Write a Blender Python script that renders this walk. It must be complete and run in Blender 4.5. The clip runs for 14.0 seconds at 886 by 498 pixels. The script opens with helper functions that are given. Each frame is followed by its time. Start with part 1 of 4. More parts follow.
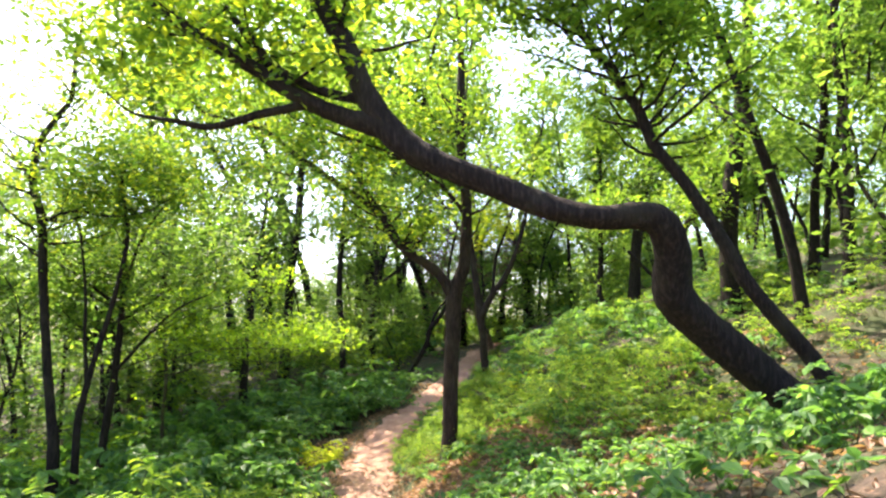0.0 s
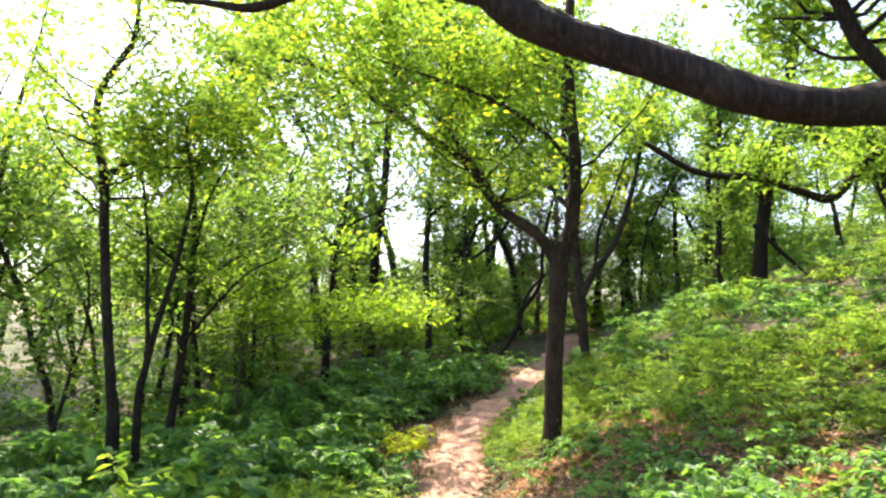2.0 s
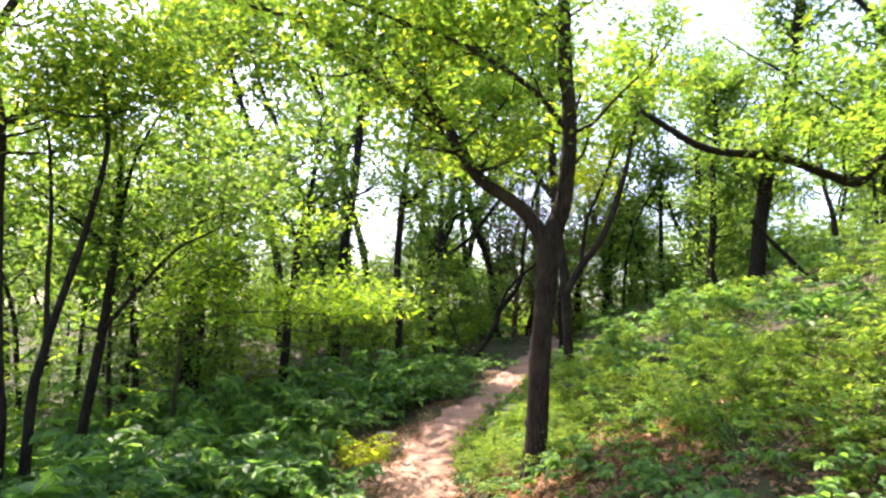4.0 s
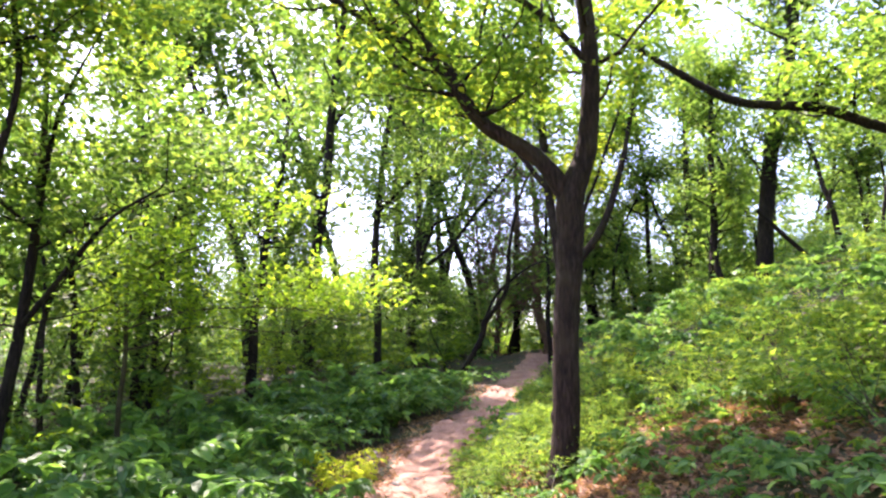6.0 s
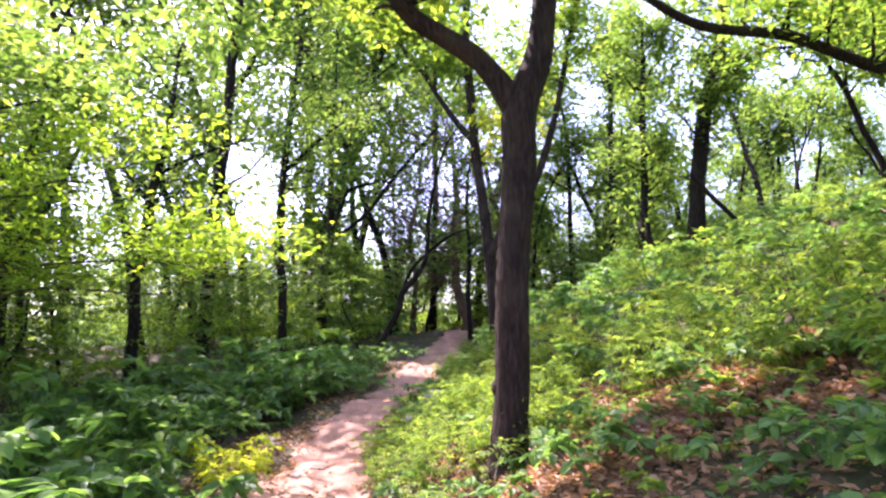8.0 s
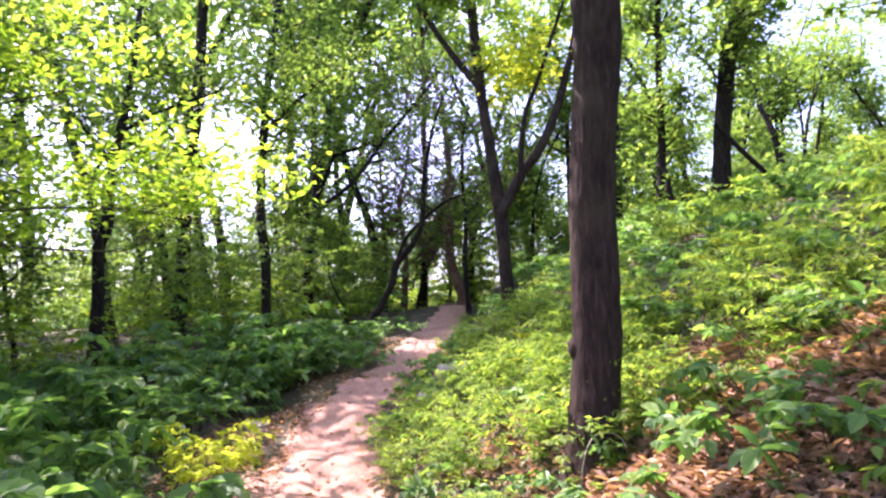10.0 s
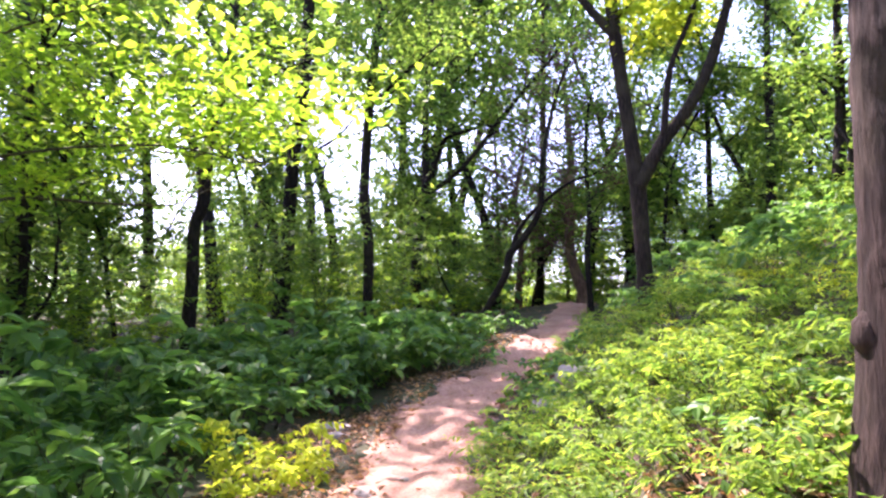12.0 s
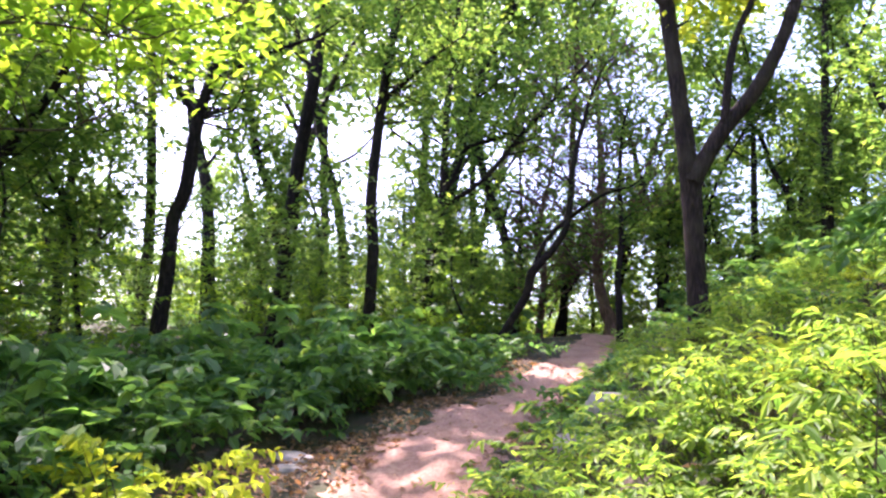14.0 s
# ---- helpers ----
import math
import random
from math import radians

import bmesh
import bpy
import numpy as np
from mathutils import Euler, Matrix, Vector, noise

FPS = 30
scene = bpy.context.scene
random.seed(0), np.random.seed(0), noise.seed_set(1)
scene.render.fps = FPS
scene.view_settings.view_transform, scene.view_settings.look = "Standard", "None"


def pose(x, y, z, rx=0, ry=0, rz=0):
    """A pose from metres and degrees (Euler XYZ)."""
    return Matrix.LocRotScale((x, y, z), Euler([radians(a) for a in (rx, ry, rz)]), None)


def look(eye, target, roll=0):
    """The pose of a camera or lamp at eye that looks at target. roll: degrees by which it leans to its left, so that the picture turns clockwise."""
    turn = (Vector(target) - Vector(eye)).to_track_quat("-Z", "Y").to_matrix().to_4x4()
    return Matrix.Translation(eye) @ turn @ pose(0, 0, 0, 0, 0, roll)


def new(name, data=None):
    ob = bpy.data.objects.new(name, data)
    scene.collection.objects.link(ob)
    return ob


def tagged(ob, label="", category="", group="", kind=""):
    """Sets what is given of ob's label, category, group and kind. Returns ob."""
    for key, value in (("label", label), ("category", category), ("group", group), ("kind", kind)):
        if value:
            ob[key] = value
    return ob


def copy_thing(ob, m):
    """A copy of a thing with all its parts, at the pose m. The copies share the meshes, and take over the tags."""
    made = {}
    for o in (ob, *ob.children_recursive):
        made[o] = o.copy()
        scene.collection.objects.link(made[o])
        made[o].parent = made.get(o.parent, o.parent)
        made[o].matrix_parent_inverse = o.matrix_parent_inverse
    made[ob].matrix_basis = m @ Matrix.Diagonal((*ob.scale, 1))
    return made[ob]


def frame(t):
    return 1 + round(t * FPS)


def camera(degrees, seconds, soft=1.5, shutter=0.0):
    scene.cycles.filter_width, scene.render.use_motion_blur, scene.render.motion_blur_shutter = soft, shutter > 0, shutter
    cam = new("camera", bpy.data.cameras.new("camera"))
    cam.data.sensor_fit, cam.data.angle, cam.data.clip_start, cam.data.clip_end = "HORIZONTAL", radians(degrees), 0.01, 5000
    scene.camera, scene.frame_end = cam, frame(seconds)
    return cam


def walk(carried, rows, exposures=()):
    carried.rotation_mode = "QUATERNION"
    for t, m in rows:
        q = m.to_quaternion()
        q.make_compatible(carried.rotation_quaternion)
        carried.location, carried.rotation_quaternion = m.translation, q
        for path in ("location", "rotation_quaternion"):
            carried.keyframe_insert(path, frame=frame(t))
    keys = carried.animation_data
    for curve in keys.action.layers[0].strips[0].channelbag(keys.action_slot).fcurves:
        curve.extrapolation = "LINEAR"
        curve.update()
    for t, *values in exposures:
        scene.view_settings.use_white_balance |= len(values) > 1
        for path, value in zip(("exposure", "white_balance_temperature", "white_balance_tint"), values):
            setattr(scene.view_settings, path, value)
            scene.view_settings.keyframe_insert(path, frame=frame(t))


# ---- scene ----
cam = camera(68.0, 14.0, soft=2.4)
PATH = [
    (0, (1.751, -2.580, 1.348), (1.546, -0.608, 1.610), -1.3),
    (0.5, (1.598, -1.981, 1.269), (1.443, 0.001, 1.486), -1.2),
    (1, (1.513, -1.442, 1.211), (1.325, 0.539, 1.404), 0.1),
    (1.5, (1.395, -0.894, 1.119), (1.053, 1.067, 1.311), 0.9),
    (2, (1.185, -0.315, 1.097), (0.719, 1.617, 1.320), 0.2),
    (2.5, (1.019, 0.249, 1.026), (0.518, 2.170, 1.269), 0.9),
    (3, (0.950, 0.797, 1.012), (0.477, 2.725, 1.254), 0.9),
    (3.5, (0.869, 1.380, 0.924), (0.455, 3.323, 1.158), 1.4),
    (4, (0.845, 1.854, 0.866), (0.446, 3.799, 1.102), 1.4),
    (6.5, (-0.143, 4.523, -0.049), (-0.411, 6.475, 0.295), -0.8),
    (7, (-0.215, 5.085, -0.101), (-0.419, 7.048, 0.225), -0.6),
    (7.5, (-0.333, 5.587, -0.151), (-0.474, 7.558, 0.153), -0.7),
    (8, (-0.302, 6.096, -0.192), (-0.353, 8.076, 0.090), -0.8),
    (8.5, (-0.591, 6.482, -0.273), (-0.605, 8.474, -0.093), -1.4),
    (11, (-0.933, 9.384, -0.532), (-0.933, 11.368, -0.280), -2.2),
    (11.5, (-0.911, 9.967, -0.578), (-1.063, 11.947, -0.335), -0.6),
    (12, (-1.048, 10.380, -0.644), (-1.392, 12.336, -0.407), 0.2),
    (12.5, (-0.988, 10.852, -0.713), (-1.495, 12.766, -0.427), 1.4),
    (13, (-1.014, 11.395, -0.840), (-1.503, 13.296, -0.458), 2.8),
    (13.5, (-1.020, 12.035, -0.942), (-1.324, 13.971, -0.544), 1.0),
    (14, (-1.186, 12.626, -0.952), (-1.598, 14.553, -0.613), 3.1),
]
walk(cam, [(t, look(eye, target, roll)) for t, eye, target, roll in PATH],
     exposures=[(0, 2.22, 6600, 17), (4, 2.24, 6450, 25), (6.5, 2.34, 6050, 41), (8.5, 2.4, 5950, 49), (11, 2.44, 5900, 46), (14, 2.5, 5850, 45)])

# ---- world, sun ----
world = bpy.data.worlds.new("sky")
scene.world = world
world.use_nodes = True
wn = world.node_tree.nodes
sky = wn.new("ShaderNodeTexSky")
sky.sky_type = "NISHITA"
sky.sun_disc = False
SUN_FROM = Vector((-0.42, 0.44, 0.92)).normalized()
sky.sun_elevation = math.asin(SUN_FROM.z)
sky.sun_rotation = math.atan2(SUN_FROM.x, SUN_FROM.y)
sky.air_density, sky.dust_density, sky.ozone_density = 1.0, 2.5, 1.0
wn["Background"].inputs["Strength"].default_value = 0.15
world.node_tree.links.new(sky.outputs["Color"], wn["Background"].inputs["Color"])
sun_data = bpy.data.lights.new("sun", "SUN")
sun_data.energy, sun_data.angle, sun_data.color = 4.2, radians(0.6), (1.0, 0.90, 0.74)
sun = new("sun", sun_data)
sun.matrix_world = look(SUN_FROM * 60, (0, 0, 0))


# ---- materials ----
def material(name, rough=0.8):
    m = bpy.data.materials.new(name)
    m.use_nodes = True
    b = m.node_tree.nodes["Principled BSDF"]
    b.inputs["Roughness"].default_value = rough
    return m, m.node_tree.nodes, m.node_tree.links, b


def ramp(nodes, stops):
    r = nodes.new("ShaderNodeValToRGB")
    while len(r.color_ramp.elements) < len(stops):
        r.color_ramp.elements.new(0.5)
    for e, (p, c) in zip(r.color_ramp.elements, stops):
        e.position, e.color = p, (*c, 1)
    return r


def noise_tex(nodes, links, scale, detail=5, rough=0.6, stretch=None):
    co = nodes.new("ShaderNodeTexCoord")
    n = nodes.new("ShaderNodeTexNoise")
    n.inputs["Scale"].default_value = scale
    n.inputs["Detail"].default_value = detail
    n.inputs["Roughness"].default_value = rough
    if stretch:
        mp = nodes.new("ShaderNodeMapping")
        mp.inputs["Scale"].default_value = stretch
        links.new(co.outputs["Object"], mp.inputs["Vector"])
        links.new(mp.outputs["Vector"], n.inputs["Vector"])
    else:
        links.new(co.outputs["Object"], n.inputs["Vector"])
    return n


def bump(nodes, links, b, height, strength=0.5, distance=0.02):
    n = nodes.new("ShaderNodeBump")
    n.inputs["Strength"].default_value = strength
    n.inputs["Distance"].default_value = distance
    links.new(height, n.inputs["Height"])
    links.new(n.outputs["Normal"], b.inputs["Normal"])


def mix(nodes, links, fac, a, b, mode="MIX"):
    n = nodes.new("ShaderNodeMix")
    n.data_type, n.blend_type = "RGBA", mode
    for sock, v in ((n.inputs[0], fac), (n.inputs[6], a), (n.inputs[7], b)):
        if isinstance(v, (int, float)):
            sock.default_value = v
        elif isinstance(v, tuple):
            sock.default_value = (*v, 1)
        else:
            links.new(v, sock)
    return n.outputs[2]


def bark(name, dark, light, ridge=9.0):
    """Rough fissured bark with mossy grey patches."""
    m, n, l, b = material(name, 0.9)
    fine = noise_tex(n, l, ridge, 8, 0.65, (3.0, 3.0, 0.55))
    broad = noise_tex(n, l, 1.3, 3)
    r = ramp(n, [(0.3, tuple(c * 0.35 for c in dark)), (0.52, dark), (0.72, light)])
    l.new(fine.outputs["Fac"], r.inputs["Fac"])
    patch = ramp(n, [(0.5, (0, 0, 0)), (0.75, (1, 1, 1))])
    l.new(broad.outputs["Fac"], patch.inputs["Fac"])
    moss = tuple(x * y for x, y in zip(light, (0.85, 1.0, 0.75)))
    l.new(mix(n, l, patch.outputs["Color"], r.outputs["Color"], moss), b.inputs["Base Color"])
    bump(n, l, b, fine.outputs["Fac"], 0.9, 0.03)
    b.inputs["Specular IOR Level"].default_value = 0.2
    return m


def leaf(name, deep, bright, glow=0.5, gloss=0.25):
    """Thin leaf: reflects a little, lets sunlight through; each leaf has its own shade."""
    m = bpy.data.materials.new(name)
    m.use_nodes = True
    n, l = m.node_tree.nodes, m.node_tree.links
    n.clear()
    out = n.new("ShaderNodeOutputMaterial")
    geo = n.new("ShaderNodeNewGeometry")
    r = ramp(n, [(0.0, deep), (0.55, tuple((a + b) / 2 for a, b in zip(deep, bright))), (0.9, bright),
                 (1.0, (bright[0] * 1.3, bright[1] * 1.1, bright[2]))])
    l.new(geo.outputs["Random Per Island"], r.inputs["Fac"])
    diff = n.new("ShaderNodeBsdfPrincipled")
    diff.inputs["Roughness"].default_value = 0.48
    diff.inputs["Specular IOR Level"].default_value = gloss
    l.new(r.outputs["Color"], diff.inputs["Base Color"])
    tr = n.new("ShaderNodeBsdfTranslucent")
    hue = mix(n, l, 1.0, r.outputs["Color"], (2.25, 2.25, 1.0), "MULTIPLY")
    l.new(hue, tr.inputs["Color"])
    mx = n.new("ShaderNodeMixShader")
    mx.inputs["Fac"].default_value = glow
    l.new(diff.outputs["BSDF"], mx.inputs[1])
    l.new(tr.outputs["BSDF"], mx.inputs[2])
    l.new(mx.outputs["Shader"], out.inputs["Surface"])
    return m


BARK_DARK = bark("dark_oak_bark", (0.020, 0.014, 0.011), (0.050, 0.036, 0.029))
BARK_BROWN = bark("brown_bark", (0.030, 0.020, 0.015), (0.072, 0.050, 0.038))
BARK_PINE = bark("pine_bark", (0.13, 0.075, 0.05), (0.27, 0.16, 0.11), 6.0)
STEM = bark("stem", (0.07, 0.06, 0.035), (0.16, 0.14, 0.08), 14.0)
LEAF_CANOPY = leaf("canopy_leaf", (0.040, 0.092, 0.024), (0.135, 0.215, 0.048), 0.55, 0.15)
LEAF_OAK = leaf("oak_leaf", (0.050, 0.112, 0.020), (0.16, 0.245, 0.036), 0.55, 0.12)
# yellow of the yellow shrubs; in tree crowns it paints in sunlit leaves
LEAF_GOLD = leaf("yellow_sunlit_leaf", (0.20, 0.27, 0.02), (0.38, 0.43, 0.04), 0.5, 0.12)
LEAF_BUSH = leaf("shrub_leaf", (0.042, 0.112, 0.040), (0.15, 0.28, 0.070), 0.45, 0.3)
LEAF_YOUNG = leaf("young_leaf", (0.09, 0.18, 0.018), (0.21, 0.32, 0.025), 0.55, 0.15)
LEAF_FINE = leaf("fine_shrub_leaf", (0.062, 0.138, 0.026), (0.20, 0.285, 0.046), 0.5, 0.15)
NEEDLE = leaf("pine_needle", (0.035, 0.07, 0.02), (0.075, 0.11, 0.03), 0.25)
DRY = leaf("dry_leaf", (0.13, 0.070, 0.040), (0.40, 0.25, 0.16), 0.2, 0.2)

m, n, l, b = material("forest_floor", 0.95)
a1, a2 = noise_tex(n, l, 1.1, 6, 0.7), noise_tex(n, l, 17, 6, 0.7)
r1 = ramp(n, [(0.3, (0.030, 0.022, 0.014)), (0.5, (0.075, 0.050, 0.032)), (0.7, (0.15, 0.095, 0.060))])
l.new(a2.outputs["Fac"], r1.inputs["Fac"])
r2 = ramp(n, [(0.38, (0, 0, 0)), (0.58, (1, 1, 1))])
l.new(a1.outputs["Fac"], r2.inputs["Fac"])
l.new(mix(n, l, r2.outputs["Color"], r1.outputs["Color"], (0.045, 0.062, 0.018)), b.inputs["Base Color"])
bump(n, l, b, a2.outputs["Fac"], 0.8, 0.05)
FLOOR = m

m, n, l, b = material("trodden_earth", 0.95)
a1, a2, a3 = noise_tex(n, l, 1.7, 4), noise_tex(n, l, 24, 7, 0.7), noise_tex(n, l, 140, 3)
r1 = ramp(n, [(0.3, (0.23, 0.13, 0.09)), (0.5, (0.41, 0.24, 0.17)), (0.7, (0.52, 0.345, 0.265))])
l.new(a2.outputs["Fac"], r1.inputs["Fac"])
r2 = ramp(n, [(0.35, (0.72, 0.66, 0.62)), (0.7, (1.1, 1.08, 1.05))])
l.new(a1.outputs["Fac"], r2.inputs["Fac"])
c = mix(n, l, 1.0, r1.outputs["Color"], r2.outputs["Color"], "MULTIPLY")
l.new(mix(n, l, 0.25, c, a3.outputs["Color"], "SOFT_LIGHT"), b.inputs["Base Color"])
bump(n, l, b, a2.outputs["Fac"], 0.7, 0.03)
EARTH = m

m, n, l, b = material("weathered_stone", 0.85)
a1, a2 = noise_tex(n, l, 6, 8, 0.7), noise_tex(n, l, 45, 6)
r1 = ramp(n, [(0.3, (0.15, 0.125, 0.11)), (0.55, (0.28, 0.25, 0.22)), (0.75, (0.44, 0.40, 0.36))])
l.new(a1.outputs["Fac"], r1.inputs["Fac"])
l.new(r1.outputs["Color"], b.inputs["Base Color"])
bump(n, l, b, a2.outputs["Fac"], 0.6, 0.02)
STONE = m


# ---- mesh helpers ----
def mesh_from(name, verts, faces, mat, smooth=False):
    """A mesh from an (n, 3) array of corners and an (m, k) array of faces."""
    me = bpy.data.meshes.new(name)
    verts, faces = np.asarray(verts, np.float32), np.asarray(faces, np.int32)
    k = faces.shape[1]
    me.vertices.add(len(verts))
    me.vertices.foreach_set("co", verts.ravel())
    me.loops.add(faces.size)
    me.loops.foreach_set("vertex_index", faces.ravel())
    me.polygons.add(len(faces))
    me.polygons.foreach_set("loop_start", np.arange(0, faces.size, k, dtype=np.int32))
    me.polygons.foreach_set("use_smooth", np.full(len(faces), smooth))
    me.materials.append(mat)
    me.update(calc_edges=True)
    me.validate()
    return me


def child(name, me, parent, label=""):
    ob = new(name, me)
    ob.parent = parent
    return tagged(ob, label) if label else ob


def thing(name, at, label, category, group="", kind=""):
    ob = new(name)
    ob.empty_display_size = 0.2
    ob.location = at
    return tagged(ob, label, category, group, kind)


def spline(pts, step):
    """Catmull-Rom through points of (x, y, z, radius), about step apart."""
    p = np.array(pts, float)
    p = np.vstack([2 * p[0] - p[1], p, 2 * p[-1] - p[-2]])
    p[0, 3], p[-1, 3] = p[1, 3], p[-2, 3]
    out = []
    for i in range(1, len(p) - 2):
        a, b_, c_, d = p[i - 1:i + 3]
        cuts = max(2, int(np.linalg.norm(c_[:3] - b_[:3]) / step))
        for t in np.arange(cuts) / cuts:
            out.append(0.5 * (2 * b_ + (c_ - a) * t + (2 * a - 5 * b_ + 4 * c_ - d) * t * t + (3 * b_ - a - 3 * c_ + d) * t ** 3))
    out.append(p[-2])
    out = np.array(out)
    out[:, 3] = np.maximum(out[:, 3], 0.002)
    return out


def tube(pts, sides, rng, rough=0.08, flare=0.0):
    """Corners and faces of a knobbly round limb along points of (x, y, z, radius)."""
    p = np.asarray(pts)
    d = np.gradient(p[:, :3], axis=0)
    d /= np.linalg.norm(d, axis=1)[:, None] + 1e-9
    ref = np.array([0.31, 0.9, 0.1])
    u = np.cross(d, ref)
    u /= np.linalg.norm(u, axis=1)[:, None] + 1e-9
    v = np.cross(d, u)
    ang = np.arange(sides) * 2 * np.pi / sides
    lump = 1 + rough * rng.standard_normal((len(p), sides)) * 0.5 + rough * np.sin(ang * 3 + np.arange(len(p))[:, None] * 0.25)
    rad = p[:, 3].copy()
    if flare:
        s = np.linalg.norm(p[:, :3] - p[0, :3], axis=1)
        rad = rad * (1 + flare * np.exp(-s / 0.16))
    ring = (np.cos(ang)[None, :, None] * u[:, None, :] + np.sin(ang)[None, :, None] * v[:, None, :]) * (rad[:, None] * lump)[:, :, None]
    verts = (p[:, None, :3] + ring).reshape(-1, 3)
    i, j = np.meshgrid(np.arange(len(p) - 1), np.arange(sides), indexing="ij")
    k = (j + 1) % sides
    faces = np.stack([i * sides + j, i * sides + k, (i + 1) * sides + k, (i + 1) * sides + j], -1).reshape(-1, 4)
    return verts, faces


def join(pieces):
    verts, faces, base = [], [], 0
    for v, f in pieces:
        verts.append(v)
        faces.append(f + base)
        base += len(v)
    return np.vstack(verts), np.vstack(faces)


def leaf_cloud(at, size, rng, droop=0.25, slim=0.5, flat=0.6, rich=False, az=None):
    """Folded leaves at the given places: pointed ovals, mostly facing up, each bent along its midrib."""
    count = len(at)
    az = rng.uniform(0, 2 * np.pi, count) if az is None else az
    fwd = np.stack([np.cos(az), np.sin(az), -droop + 0.45 * rng.standard_normal(count)], 1)
    fwd /= np.linalg.norm(fwd, axis=1)[:, None]
    up = np.stack([rng.standard_normal(count) * (1 - flat), rng.standard_normal(count) * (1 - flat), np.ones(count)], 1)
    side = np.cross(fwd, up)
    side /= np.linalg.norm(side, axis=1)[:, None] + 1e-9
    nor = np.cross(side, fwd)
    ln = (size * rng.uniform(0.6, 1.3, count))[:, None]
    w = ln * slim * 0.5
    fold = 0.30 * w
    if rich:
        c = [at, at + fwd * ln * 0.32 + side * w + nor * fold, at + fwd * ln * 0.72 + side * w * 0.7 + nor * fold * 0.6, at + fwd * ln - nor * ln * 0.12,
             at + fwd * ln * 0.72 - side * w * 0.7 + nor * fold * 0.6, at + fwd * ln * 0.32 - side * w + nor * fold]
        quads = np.array([[0, 1, 2, 3], [0, 3, 4, 5]])
    else:
        c = [at, at + fwd * ln * 0.45 + side * w + nor * fold, at + fwd * ln, at + fwd * ln * 0.45 - side * w + nor * fold]
        quads = np.array([[0, 1, 2, 3]])
    k = len(c)
    verts = np.stack(c, 1).reshape(-1, 3)
    faces = (np.arange(count)[:, None, None] * k + quads[None]).reshape(-1, 4)
    return verts, faces


# ---- lie of the land ----
PY = [-62, -6.5, -1.5, 0.6, 2.6, 5.06, 6.87, 9.57, 11, 12.6, 15, 18, 19.2, 21.5, 25.6, 28, 33, 37, 45, 90]
PZ = [7.87, 0.97, 0.07, -0.21, -0.47, -1.43, -1.68, -1.98, -2.16, -2.38, -2.39, -2.2, -2.1, -1.75, -1.36, -0.95, -0.4, 0.2, 0.6, 2.0]
CY = [-62, -6.5, -1.5, 2, 5, 9, 12, 14, 16.9, 19.5, 21.5, 24, 26.5, 29.5, 33.5, 42, 55, 90]
CX = [5, 2.3, 1.75, 0.9, -0.2, -1.0, -1.6, -2.05, -2.62, -2.78, -2.5, -2.15, -1.8, -1.3, -0.8, -0.1, 2.0, 10]


# belts of plants: how far along the path each one lies
BELT_FROM = [-60, -5, -0.44, 4.4, 5.75, 6.9, 8.4, 11.65, 14, 15.45, 19, 20.4, 21, 24.4, 26.3, 29, 33, 42, 70]
BELT_TO = [-62, -6.5, -1.5, 6.2, 6.6, 7.8, 10.8, 13, 16.5, 18.6, 22.3, 23.3, 25, 28.7, 35, 40, 45, 56, 88]


def along(y):
    return np.interp(y, BELT_FROM, BELT_TO)


def path_x(y):
    return np.interp(y, CY, CX)


def ground_z(x, y):
    """Height of the ground: it falls along the path, climbs to the right of it and drops to the left."""
    x, y = np.asarray(x, float), np.asarray(y, float)
    p = (np.interp(y - 0.6, PY, PZ) + 2 * np.interp(y, PY, PZ) + np.interp(y + 0.6, PY, PZ)) / 4
    u = x - path_x(y)
    u = np.where(u > 0, np.maximum(u - np.interp(y, [14, 18, 36, 44], [0, 0.45, 0.45, 0]), np.minimum(u, 0.3)), u)
    near = np.interp(u, [-60, -20, -9, -4, -1.8, -0.9, 0, 0.8, 1.25, 1.8, 2.8, 4.5, 8, 14, 30, 70],
                     [-0.4, -0.4, -0.35, -0.3, -0.12, 0.03, 0, 0.06, 0.38, 0.8, 1.2, 1.95, 3.3, 5.0, 8.0, 11])
    near = np.where(u > 0, near * np.interp(y, [8, 12], [0.7, 1.05]), near)
    return p + near + 0.05 * np.sin(x * 1.7 + y * 0.9) + 0.04 * np.sin(x * 0.8 - y * 2.1 + 1)


def gz(x, y):
    return float(ground_z(x, y))


xs = np.concatenate([np.linspace(-900, -60, 8), np.linspace(-50, -9.5, 40), np.arange(-9, 8, 0.15), np.linspace(8.5, 50, 40), np.linspace(60, 900, 8)])
ys = np.concatenate([np.linspace(-900, -60, 8), np.linspace(-50, -2.5, 40), np.arange(-2, 40, 0.18), np.linspace(40.5, 80, 50), np.linspace(95, 900, 8)])
gx, gy = np.meshgrid(xs, ys, indexing="ij")
g = ground_z(np.clip(gx, -70, 70), np.clip(gy, -60, 90))
rng = np.random.default_rng(5)
fine = (np.abs(gx + 0.5) < 8.8) & (gy > -2.3) & (gy < 40)
g = g + np.where(fine, rng.standard_normal(g.shape) * 0.012, 0) - np.where(np.abs(gx - path_x(gy)) < 0.6, 0.03, 0)
i, j = np.meshgrid(np.arange(len(xs) - 1), np.arange(len(ys) - 1), indexing="ij")
w = len(ys)
quads = np.stack([i * w + j, (i + 1) * w + j, (i + 1) * w + j + 1, i * w + j + 1], -1).reshape(-1, 4)
tagged(new("ground", mesh_from("ground", np.stack([gx, gy, g], -1).reshape(-1, 3), quads, FLOOR, True)),
       "brown forest floor of soil and leaf mould on a hillside", "ground", kind="structure")

